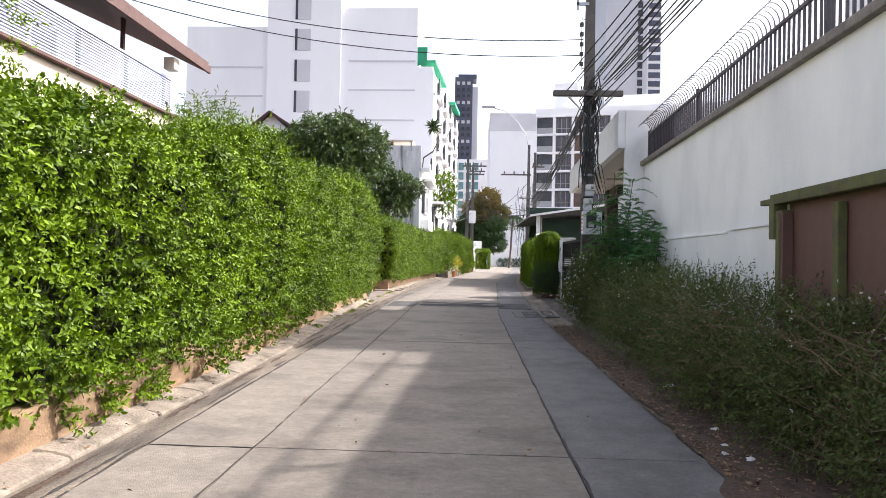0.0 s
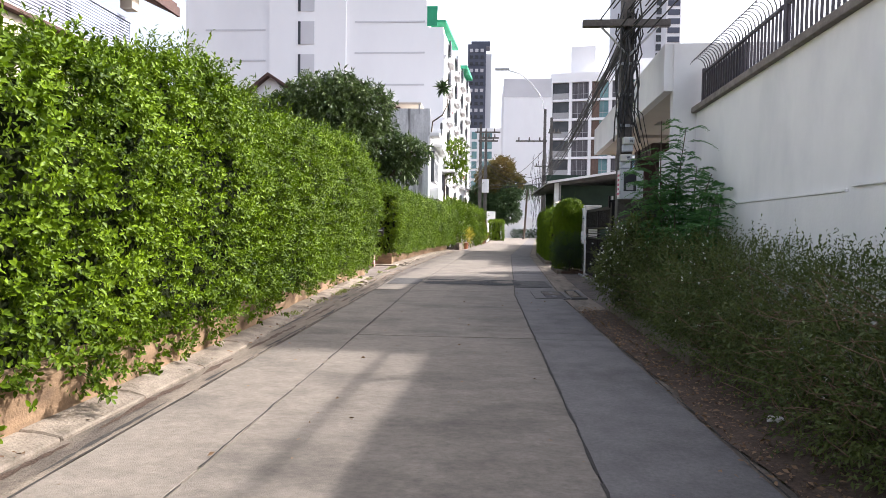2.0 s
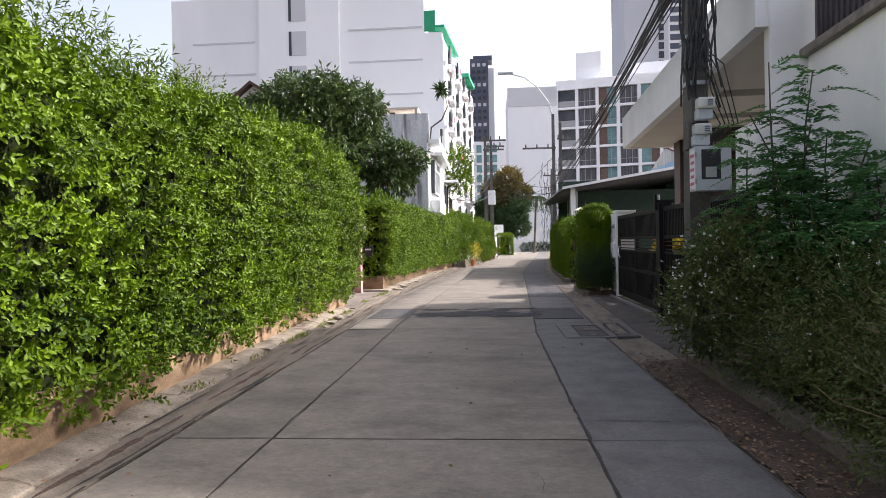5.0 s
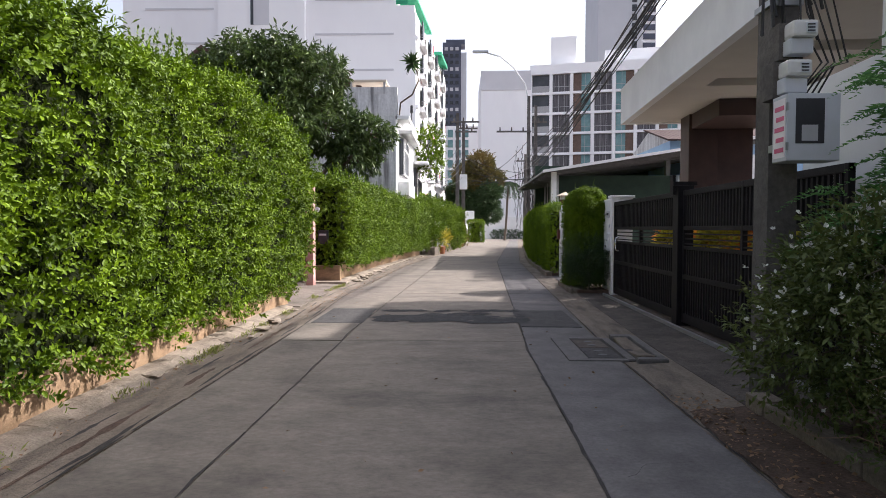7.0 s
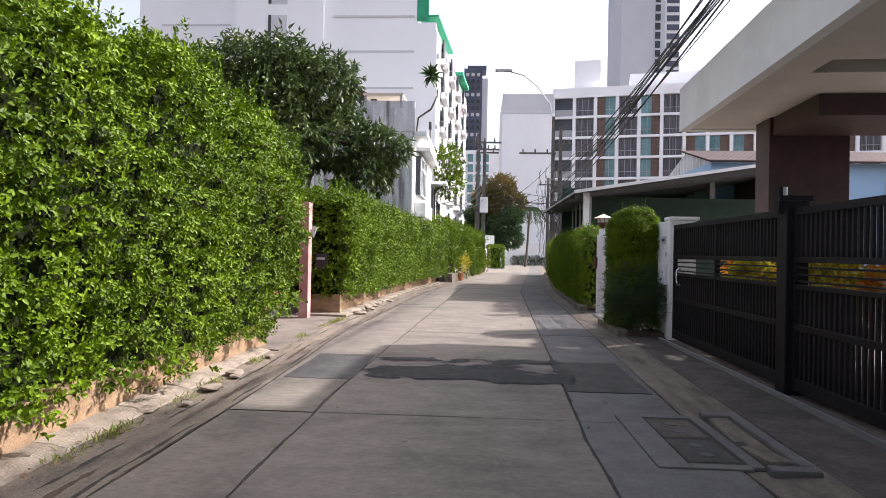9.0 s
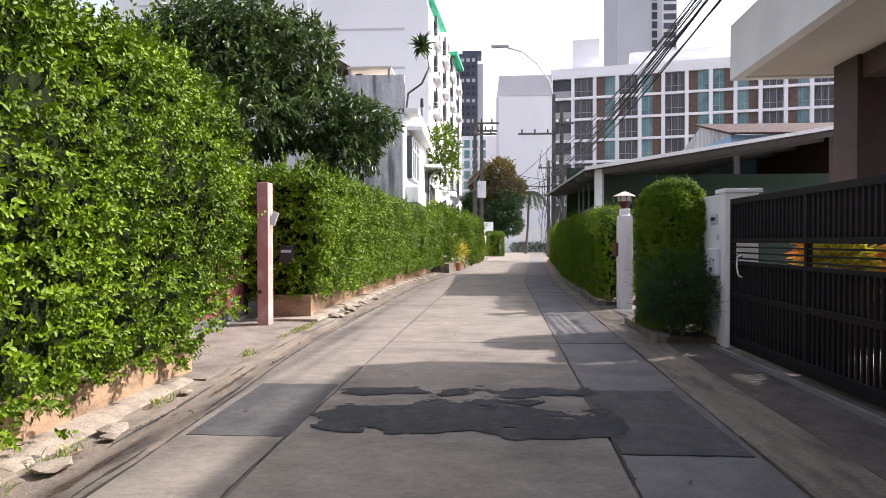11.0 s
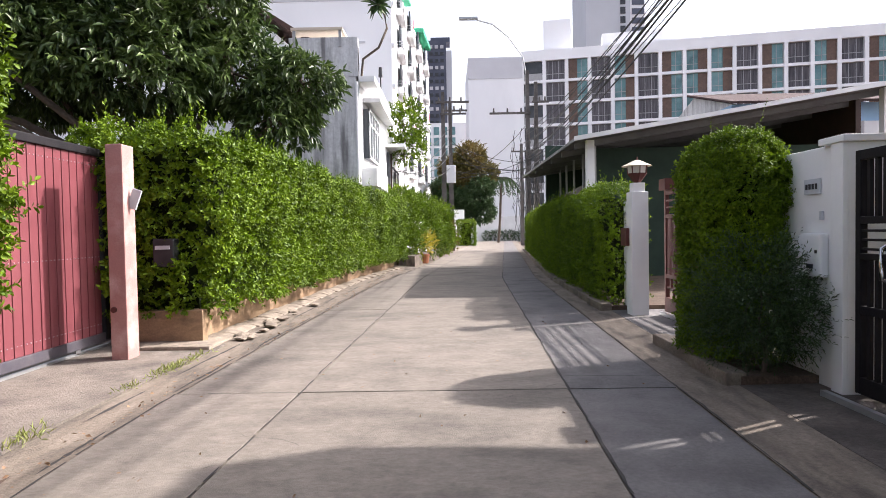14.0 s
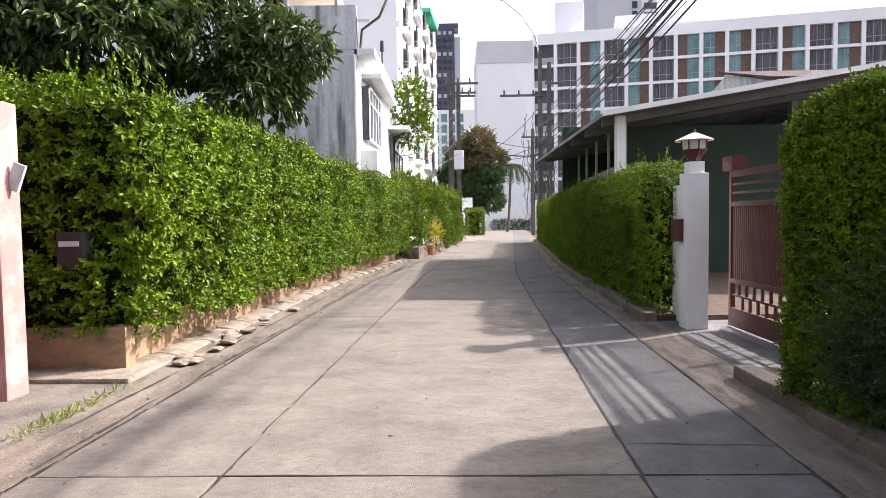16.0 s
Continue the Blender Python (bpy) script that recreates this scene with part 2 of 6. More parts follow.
def ease(a, b, y):
    t = np.clip((y - a) / (b - a), 0, 1)
    return t * t * (3 - 2 * t)


def bend(y, x=0.0):
    """How far the lane has swung to the east at y; its west edge lags behind by the maroon gate."""
    b = 0.04 * np.maximum(0, y - (18 if x < 0 else 16)) + 0.05 * np.maximum(0, y - 36)
    return b - (0.33 * ease(17, 23, y) * (1 - ease(30, 44, y)) if x < -1.5 else 0.0)


def box(bm, x0, x1, y0, y1, z0, z1, bev=0.0, m=None):
    r = bmesh.ops.create_cube(bm, size=1.0, matrix=Matrix.Translation(((x0 + x1) / 2, (y0 + y1) / 2, (z0 + z1) / 2)) @ Matrix.Diagonal((abs(x1 - x0), abs(y1 - y0), abs(z1 - z0), 1)))
    vs = r["verts"]
    if bev:
        es = list({e for v in vs for e in v.link_edges})
        out = bmesh.ops.bevel(bm, geom=es, offset=bev, segments=2, affect="EDGES", profile=0.6)
        vs = list({v for f in out["faces"] for v in f.verts} | {v for v in vs if v.is_valid})
    if m is not None:
        bmesh.ops.transform(bm, matrix=m, verts=[v for v in vs if v.is_valid])
    return vs


def rod(bm, a, b, r0, r1=None, n=8):
    a, b = Vector(a), Vector(b)
    d = b - a
    q = d.to_track_quat("Z", "Y").to_matrix().to_4x4()
    bmesh.ops.create_cone(bm, cap_ends=True, segments=n, radius1=r0, radius2=r0 if r1 is None else r1, depth=d.length,
                          matrix=Matrix.Translation((a + b) / 2) @ q)


def prism(bm, pts, axis, lo, hi):
    """A closed outline of (u, v) drawn out along an axis."""
    def at(u, v, w):
        return {"x": (w, u, v), "y": (u, w, v), "z": (u, v, w)}[axis]
    a = [bm.verts.new(at(u, v, lo)) for u, v in pts]
    b = [bm.verts.new(at(u, v, hi)) for u, v in pts]
    n = len(pts)
    bm.faces.new(a), bm.faces.new(b[::-1])
    for i in range(n):
        bm.faces.new((a[i], b[i], b[(i + 1) % n], a[(i + 1) % n]))
    bmesh.ops.recalc_face_normals(bm, faces=bm.faces[:])


def to_mesh(name, bm, material, shade=False):
    me = bpy.data.meshes.new(name)
    bmesh.ops.recalc_face_normals(bm, faces=bm.faces[:])
    if shade:
        for f in bm.faces:
            f.smooth = True
    bm.to_mesh(me)
    bm.free()
    me.materials.append(material)
    return me


def hang(ob, parent):
    ob.parent = parent
    m = parent.matrix_basis.inverted() if parent.type == "EMPTY" else Matrix.Identity(4)
    ob.matrix_parent_inverse = m
    return ob


def part(name, bm, material, parent, label="", shade=False):
    ob = hang(new(name, to_mesh(name, bm, material, shade)), parent)
    return tagged(ob, label) if label else ob


def thing(name, at, label, category, group="", kind=""):
    e = new(name)
    e.matrix_basis = Matrix.Translation(at)
    e.empty_display_size = 0.2
    return tagged(e, label, category, group, kind)


def solid(name, bm, material, label, category, kind="", group="", shade=False):
    return tagged(new(name, to_mesh(name, bm, material, shade)), label, category, group, kind)


def B(*boxes, bev=0.0):
    bm = bmesh.new()
    for b in boxes:
        box(bm, *b, bev=bev)
    return bm


def wire(bm, a, b, sag, r, n=14, sides=5):
    """A hanging cable between two points."""
    a, b = Vector(a), Vector(b)
    pts = [a.lerp(b, i / n) - Vector((0, 0, sag * 4 * (i / n) * (1 - i / n))) for i in range(n + 1)]
    tube(bm, pts, r, sides)


def tube(bm, pts, r, sides=5):
    rings = []
    for i, p in enumerate(pts):
        d = (pts[min(i + 1, len(pts) - 1)] - pts[max(i - 1, 0)]).normalized()
        u = d.cross(Vector((0, 0, 1)))
        u = Vector((1, 0, 0)) if u.length < 1e-4 else u.normalized()
        v = d.cross(u)
        rr = r[i] if isinstance(r, (list, tuple)) else r
        rings.append([bm.verts.new(p + (u * math.cos(k * math.tau / sides) + v * math.sin(k * math.tau / sides)) * rr) for k in range(sides)])
    for p, q in zip(rings, rings[1:]):
        for k in range(sides):
            bm.faces.new((p[k], p[(k + 1) % sides], q[(k + 1) % sides], q[k]))


# ---- leaves ----
def unit(a):
    return a / np.maximum(1e-6, np.linalg.norm(a, axis=1, keepdims=True))


def leaf_mesh(name, base, way, size, rng, wide=0.5, droop=0.0, material=None, face=None, oval=False):
    """One small folded leaf at each base, pointing along its way; face: where its blade turns to; oval: rounder, with six corners."""
    n = len(base)
    way = unit(way)
    up = unit(rng.normal(size=(n, 3)) * 0.6 + np.array([0, 0, 1.0])) if face is None else unit(face + rng.normal(size=(n, 3)) * 0.35)
    side = unit(np.cross(way, up))
    up = np.cross(side, way)
    s = size[:, None]
    tip = base + way * s - up * s * droop
    if oval:
        a, c = base + way * s * 0.3, base + way * s * 0.72 - up * s * droop * 0.4
        q = [base, a + side * s * wide * 0.46 + up * s * 0.07, c + side * s * wide * 0.4 + up * s * 0.06, tip, c - side * s * wide * 0.4 + up * s * 0.06, a - side * s * wide * 0.46 + up * s * 0.07]
        tri = [[0, 1, 2], [0, 2, 3], [0, 3, 4], [0, 4, 5]]
    else:
        mid = base + way * s * 0.48
        q = [base, mid + side * s * wide * 0.5 + up * s * 0.09, tip, mid - side * s * wide * 0.5 + up * s * 0.09]
        tri = [[0, 1, 2], [0, 2, 3]]
    k, t = len(q), len(tri)
    v = np.stack(q, 1).astype(np.float32)
    f = (np.arange(n, dtype=np.int32)[:, None] * k + np.array(tri, np.int32).ravel()[None, :]).astype(np.int32).ravel()
    me = bpy.data.meshes.new(name)
    me.vertices.add(n * k)
    me.vertices.foreach_set("co", v.ravel())
    me.loops.add(n * t * 3)
    me.loops.foreach_set("vertex_index", f)
    me.polygons.add(n * t)
    me.polygons.foreach_set("loop_start", np.arange(0, n * t * 3, 3, dtype=np.int32))
    me.update(calc_edges=True)
    me.materials.append(material)
    return me


def sprigs(base, out, rng, per=7, length=0.16, leaf=0.055, spread=0.8, lift=0.35):
    """Leaves set along short twigs that grow out of base."""
    n = len(base)
    d = unit(out + rng.normal(size=(n, 3)) * 0.45 + np.array([0, 0, lift]))
    L = length * rng.uniform(0.5, 1.35, n)
    k = np.tile(np.arange(per), n)
    i = np.repeat(np.arange(n), per)
    f = (k + 1) / per
    b = base[i] + d[i] * (L[i] * f)[:, None]
    w = d[i] * (0.35 + 0.5 * f)[:, None] + rng.normal(size=(n * per, 3)) * spread * 0.55
    return b, w, leaf * rng.uniform(0.6, 1.3, n * per)


def rosettes(base, out, rng, per=7, length=0.12, leaf=0.055, lift=0.3):
    """Twigs whose leaves spread round their end and turn their blades outwards."""
    n = len(base)
    d = unit(out + rng.normal(size=(n, 3)) * 0.4 + np.array([0, 0, lift]))
    a = unit(np.cross(d, rng.normal(size=(n, 3))))
    c = np.cross(d, a)
    i = np.repeat(np.arange(n), per)
    k = np.tile(np.arange(per), n)
    th = k * 2.4 + rng.uniform(0, 6.28, n)[i]
    f = (k + 1) / per
    L = length * rng.uniform(0.5, 1.4, n)
    b = base[i] + d[i] * (L[i] * (0.35 + 0.65 * f))[:, None]
    rad = a[i] * np.cos(th)[:, None] + c[i] * np.sin(th)[:, None]
    w = rad * (1.15 - 0.55 * f)[:, None] + d[i] * (0.25 + 0.55 * f)[:, None] + rng.normal(size=(n * per, 3)) * 0.15
    return b, w, leaf * rng.uniform(0.65, 1.25, n * per), d[i]


def wob(p, s, seed=0.0):
    """Soft lumps: a cheap sum of waves, about -1 to 1."""
    x, y, z = (p[:, 0] + seed) * s, (p[:, 1] - seed) * s, p[:, 2] * s
    return (np.sin(x * 1.7 + 1.3 * np.sin(y * 1.1)) + np.sin(y * 1.9 + 1.7 * np.sin(z * 1.3 + 1)) + np.sin(z * 2.3 + 1.1 * np.sin(y * 0.8 + x))) / 3


def hedge(name, x0, x1, y0, y1, z0, z1, n, leaf, material, label, seed, round_=0.25, lump=0.12, follow=False, front=1, top=None,
          per=7, length=0.16, ends=(1, 1), ragged=0.5, group="", lower=None, oval=False, sway=None):
    """A clipped hedge: a near-black core that stands for its inner shade, stems, and leafy twigs over its skin. top:
    height by y. front: +1 faces +x, -1 faces -x, 0 both.
    """
    rng = np.random.default_rng(seed)
    hi = top or (lambda y: np.full_like(y, z1))
    lo = lower or (lambda y: np.full_like(y, z0))
    dx, dy, dz = x1 - x0, y1 - y0, z1 - z0
    areas = np.array([dy * dz * (1 if front >= 0 else 0.12), dy * dz * (1 if front <= 0 else 0.12), dx * dy, dx * dz * ends[0], dx * dz * ends[1]])
    side = rng.choice(5, n, p=areas / areas.sum())
    u, v = rng.random(n), rng.random(n)
    p, nor = np.zeros((n, 3)), np.zeros((n, 3))
    for s, (ax, sg) in enumerate(((0, 1), (0, -1), (2, 1), (1, -1), (1, 1))):
        k = side == s
        nor[k, ax] = sg
    y = np.where(side == 3, 0, np.where(side == 4, 1, u))
    x = np.where(side == 0, 1, np.where(side == 1, 0, np.where(side == 2, v, u)))
    z = np.where(side == 2, 1, v)
    Y = y0 + y * dy
    p[:, 0], p[:, 1], p[:, 2] = x0 + x * dx, Y, lo(Y) + z * (hi(Y) - lo(Y))
    c = np.stack([np.clip(p[:, 0], x0 + round_, x1 - round_), np.clip(p[:, 1], y0 + round_, y1 - round_), np.clip(p[:, 2], lo(Y) - 9, hi(Y) - round_)], 1)
    off = p - c
    ln = np.linalg.norm(off, axis=1)
    far = ln > round_
    p[far] = c[far] + off[far] / ln[far, None] * round_
    k = ln > 0.05
    nor[k] = unit(off[k])
    p += nor * (wob(p, 1.6, seed) * lump + wob(p, 5.5, seed + 3) * lump * 0.75 + wob(p, 13.0, seed + 5) * lump * 0.6)[:, None]
    gap = np.clip(0.45 - wob(p, 8.5, seed + 9) * 1.4, 0, 1) * min(1.0, lump / 0.12)
    keep = (gap < 0.7) | (rng.random(n) < 0.3)
    p, nor, gap = p[keep], nor[keep], gap[keep]
    n = len(p)
    p -= nor * (rng.random(n) ** 2 * 0.14 + gap * gap * 0.27)[:, None]
    if follow:
        p[:, 0] += bend(p[:, 1], x0)
    if sway:
        p[:, 0] += sway(p[:, 1])
    e = thing(name, ((x0 + x1) / 2 + (bend(y0, x0) if follow else 0), (y0 + y1) / 2, z0), label, "hedge", group)
    b, w, s, o = rosettes(p, nor, rng, per, length, leaf)
    hang(tagged(new("foliage", leaf_mesh("foliage", b, w, s, rng, 0.55, 0.12, material, o, oval)), kind="stuff"), e)
    # a second, sparser set of taller shoots along the top
    m = int(dy * 26 * ragged)
    if m:
        ty = rng.uniform(y0 + 0.1, y1 - 0.1, m)
        tp = np.stack([rng.uniform(x0 + 0.15, x1 - 0.1, m) + (bend(ty, x0) if follow else 0), ty, hi(ty) - 0.08], 1)
        b, w, s = sprigs(tp, np.tile([0, 0, 1.0], (m, 1)), rng, 14, 0.36, leaf, lift=1.2)
        hang(tagged(new("new_growth", leaf_mesh("new_growth", b, w, s, rng, material=material)), kind="stuff"), e)
    # near-black solid that puts the hedge's inner shade behind the leaves
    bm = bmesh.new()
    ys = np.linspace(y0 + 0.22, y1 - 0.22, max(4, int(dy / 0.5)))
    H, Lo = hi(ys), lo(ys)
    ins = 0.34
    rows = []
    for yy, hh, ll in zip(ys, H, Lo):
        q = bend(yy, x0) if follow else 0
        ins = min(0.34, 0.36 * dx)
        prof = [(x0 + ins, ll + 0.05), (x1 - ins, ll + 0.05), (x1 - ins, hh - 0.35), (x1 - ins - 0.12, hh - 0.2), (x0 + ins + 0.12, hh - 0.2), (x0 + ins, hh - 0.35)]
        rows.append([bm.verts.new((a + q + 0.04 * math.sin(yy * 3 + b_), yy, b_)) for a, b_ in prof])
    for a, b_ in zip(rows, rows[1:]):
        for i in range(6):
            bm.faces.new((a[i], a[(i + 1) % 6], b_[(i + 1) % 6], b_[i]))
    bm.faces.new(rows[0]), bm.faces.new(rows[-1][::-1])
    part("shade_core", bm, M_CORE, e)
    return e


def limb(bm, a, b, r0, r1, rng, bow=0.12, n=5, sides=7):
    a, b = Vector(a), Vector(b)
    L = (b - a).length
    j = [Vector(rng.normal(size=3)) * bow * L * 0.5 for _ in range(2)]
    pts = [a + (b - a) * (i / n) + j[0] * math.sin(math.pi * i / n) + j[1] * 0.4 * math.sin(2 * math.pi * i / n) for i in range(n + 1)]
    tube(bm, pts, [r0 + (r1 - r0) * i / n for i in range(n + 1)], sides)
    return pts


def tree(name, at, lobes, leaf, material, label, seed, n, trunk=0.16, per=8, length=0.3, wide=0.3, droop=0.15, category="tree", fork=0.45, lift=0.1, bark=None):
    """A tree: a tapered trunk, a limb to each lobe with smaller boughs, and clumps of leaves round the ends. lobes: (dx, dy, z, radius)."""
    rng = np.random.default_rng(seed)
    e = thing(name, at, label, category)
    bm = bmesh.new()
    base = Vector(at)
    low = min(l[2] for l in lobes)
    top = base + Vector((0, 0, max(0.3, (low - at[2]) * fork)))
    limb(bm, base - Vector((0, 0, 0.05)), top, trunk, trunk * 0.75, rng, 0.05)
    pts, nor = [], []
    tot = sum(l[3] ** 2 for l in lobes)
    for dx, dy, z, r in lobes:
        c = Vector((at[0] + dx, at[1] + dy, z))
        limb(bm, top, c, trunk * 0.55, trunk * 0.2, rng, 0.12)
        k = int(n * r * r / tot)
        d = unit(rng.normal(size=(k, 3)))
        rr = r * rng.uniform(0.35, 1.0, k) ** 0.45 * (1 + 0.28 * wob(d * r + np.array(c), 2.2 / max(0.4, r), seed))
        q = np.array(c) + d * rr[:, None] * np.array([1, 1, 0.82])
        pts.append(q), nor.append(d)
        for i in range(min(9, k)):
            limb(bm, c, Vector(q[i * (k // min(9, k))]), trunk * 0.2, trunk * 0.05, rng, 0.15, 4, 5)
    part("trunk", bm, bark or M_BARK, e, shade=True)
    p, d = np.concatenate(pts), np.concatenate(nor)
    b, w, s = sprigs(p, d, rng, per, length, leaf, lift=lift)
    w[:, 2] -= droop
    hang(tagged(new("crown", leaf_mesh("crown", b, w, s, rng, wide, 0.1, material)), kind="stuff"), e)
    return e


# ---- ground and lane ----
RZ = -0.03
bm = bmesh.new()
bmesh.ops.create_grid(bm, x_segments=8, y_segments=8, size=900, matrix=Matrix.Translation((0, 400, -0.16)))
solid("ground", bm, M_SOIL, "bare brown earth running out to the horizon", "ground", "structure")


def strip(x0, x1, y0, y1, z0, z1, step=1.0, zr=None, bm=None):
    """A strip along the lane that follows its bend; zr: the height of its right edge, if it slopes."""
    bm = bm or bmesh.new()
    zr = z1 if zr is None else zr
    ys = np.linspace(y0, y1, max(2, int(round((y1 - y0) / step)) + 1))
    rows = [[bm.verts.new((a + bend(y, a), y, b)) for a, b in ((x0, z0), (x0, z1), (x1, zr), (x1, z0))] for y in ys]
    for p, q in zip(rows, rows[1:]):
        for i in range(4):
            bm.faces.new((p[i], p[(i + 1) % 4], q[(i + 1) % 4], q[i]))
    bm.faces.new(rows[0]), bm.faces.new(rows[-1][::-1])
    return bm


road = solid("road", strip(-2.06, 2.7, -16, 97, -0.3, RZ - 0.022), M_GUT, "narrow lane of pale worn concrete slabs", "road", "structure")
JOINTS = [4.59 + 6.05 * k for k in range(-4, 16)]
rng = np.random.default_rng(4)
for y0, y1 in zip(JOINTS, JOINTS[1:]):
    for x0, x1, m in ((-2.05, -1.215, M_CONC), (-1.215, 1.215, M_CONC), (1.215, 2.22, M_SIDE)):
        z = RZ + rng.uniform(-0.003, 0.003)
        bm = bmesh.new()
        ys = np.linspace(y0 + 0.008, y1 - 0.008, 13)
        rows = []
        for i, y in enumerate(ys):
            j = rng.uniform(-0.006, 0.006, 2)
            a, b = x0 + 0.009 + j[0], x1 - 0.009 + j[1]
            rows.append([bm.verts.new((u + bend(y, u), y, w)) for u, w in ((a, z - 0.1), (a, z - 0.004), (a + 0.004, z), (b - 0.004, z), (b, z - 0.004), (b, z - 0.1))])
        for p, q in zip(rows, rows[1:]):
            for i in range(5):
                bm.faces.new((p[i], p[i + 1], q[i + 1], q[i]))
        bm.faces.new(rows[0]), bm.faces.new(rows[-1][::-1])
        hang(new("slab", to_mesh("slab", bm, m)), road)



def seal(x0, y0, x1, y1, w, seed):
    """A wavering bead of bitumen along one joint of the slabs, broken here and there."""
    r = np.random.default_rng(seed)
    L = math.hypot(x1 - x0, y1 - y0)
    n = max(4, int(L / 0.12))
    across = abs(x1 - x0) > abs(y1 - y0)
    bm, last, off = bmesh.new(), None, 0.0
    for i in range(n + 1):
        f = i / n
        y = y0 + (y1 - y0) * f
        off = off * 0.8 + r.normal() * 0.005
        x = x0 + (x1 - x0) * f
        x += float(bend(y, x))
        k = w * r.uniform(0.45, 1.25)
        d = Vector((0, k / 2, 0)) if across else Vector((k / 2, 0, 0))
        c = Vector((x, y + off, RZ + 0.0045)) if across else Vector((x + off, y, RZ + 0.0045))
        pair = (bm.verts.new(c - d), bm.verts.new(c + d))
        if last and r.random() > 0.06:
            bm.faces.new((last[0], last[1], pair[1], pair[0]))
        last = pair
    part("joint_seal", bm, M_JOINT, road)


for k, (a, b) in enumerate(zip(JOINTS, JOINTS[1:])):
    if b > 55:
        break
    for x, w in ((-2.055, 0.022), (-1.215, 0.017), (1.215, 0.024), (2.23, 0.016)):
        seal(x, a, x, b, w, 400 + k * 7 + int(x * 3))
    seal(-2.0, a, 1.2, a, 0.013, 600 + k)
    if k % 2:
        seal(1.25, a + 0.5, 2.2, a + 0.45, 0.014, 700 + k)

# gutters and kerbs
solid("gutter_west", strip(-3.05, -2.07, -16, 97, -0.3, RZ + 0.034, zr=RZ - 0.012), M_GUT, "stained concrete gutter with dry leaf litter", "gutter", "structure")
solid("gutter_east", strip(2.245, 2.78, 13.2, 97, -0.3, RZ - 0.012, zr=RZ + 0.02), M_GUT, "stained concrete gutter beside the lane", "gutter", "structure")


def west_edge(y):
    """The west kerb and its hedge stand nearer to the lane at the start of the walk than by the maroon gate."""
    return 0.17 - 0.34 * ease(8.5, 16.5, np.asarray(y, float)) if np.ndim(y) else 0.17 - 0.34 * float(ease(8.5, 16.5, y))


def kerb_run(name, x0, x1, y0, y1, z, label, material, seed, group="kerbs", piece=1.0):
    r = np.random.default_rng(seed)
    e = thing(name, ((x0 + x1) / 2 + float(bend(y0)), (y0 + y1) / 2, RZ), label, "kerb", group, "structure")
    y = y0
    while y < y1 - 0.05:
        L = min(piece * r.uniform(0.8, 1.2), y1 - y)
        bm = bmesh.new()
        j = r.uniform(-0.02, 0.02, 3)
        prism(bm, [(x0 + j[0], -0.2), (x0 + j[0], z + j[1] * 0.6), (x1 - 0.14, z - 0.01 + j[1] * 0.4), (x1 + j[2], z - 0.045), (x1 + 0.02, -0.2)], "y", y + 0.004, y + L - 0.004)
        bmesh.ops.transform(bm, matrix=Matrix.Translation((float(bend(y + L / 2, x0)) + (west_edge(y + L / 2) if y < 20 else 0), 0, 0)), verts=bm.verts[:])
        bmesh.ops.bevel(bm, geom=[g for g in bm.edges if g.calc_length() < 2], offset=0.012, segments=1, affect="EDGES")
        part("kerb_stone", bm, material, e)
        y += L
    return e


kerb_run("kerb_west_near", -2.84, -2.52, -8, 20.0, RZ + 0.075, "chipped whitewashed concrete kerb along the planter", M_KERBW, 5, piece=1.1)
kerb_run("kerb_west_far", -3.0, -2.68, 25.2, 41.5, RZ + 0.08, "broken pale concrete kerb below the planter", M_KERBW, 6, piece=0.7)


def kerb_east(y0, y1, x, z, seed):
    r = np.random.default_rng(seed)
    e = thing("kerb_east", (x + 0.1 + float(bend(y0)), (y0 + y1) / 2, RZ), "grey weathered concrete kerb at the hedge foot", "kerb", "kerbs", "structure")
    y = y0
    while y < y1 - 0.05:
        L = min(r.uniform(0.8, 1.2), y1 - y)
        j = r.uniform(-0.02, 0.02, 2)
        b = bmesh.new()
        box(b, x + j[0], x + 0.2 + j[0], y + 0.006, y + L - 0.006, -0.2, z + j[1] * 0.5, 0.02)
        bmesh.ops.transform(b, matrix=Matrix.Translation((float(bend(y + L / 2)), 0, 0)), verts=b.verts[:])
        part("kerb_stone", b, M_GUT, e)
        y += L


kerb_east(22.7, 24.9, 2.62, RZ + 0.14, 8)
kerb_east(28.0, 60.0, 2.58, RZ + 0.14, 9)
kerb_east(9.0, 13.6, 2.72, RZ + 0.16, 10)

# forecourts: the pink gate's apron, the black gate's and the brown gate's
solid("apron_west", strip(-5.6, -2.565, 20.0, 25.2, -0.3, RZ + 0.05, zr=RZ + 0.033), M_FORE, "oil-stained concrete forecourt before the maroon gate", "forecourt", "structure")
solid("apron_black_gate", strip(2.785, 9.2, 13.6, 22.7, -0.3, RZ + 0.022, zr=RZ + 0.07), M_APRON, "dark stained concrete ramp at the black gate", "forecourt", "structure")
# floor kept pale so the court looks sunlit through the bars
solid("court_floor", B((3.98, 9.2, 13.9, 22.2, -0.1, 0.075)), M_COURT, "court floor behind the black gate, paled to look sunlit", "floor", "structure")
solid("apron_brown_gate", strip(2.785, 8.5, 24.9, 28.0, -0.3, RZ + 0.022, zr=RZ + 0.07), M_SIDE, "concrete ramp at the brown gate", "forecourt", "structure")
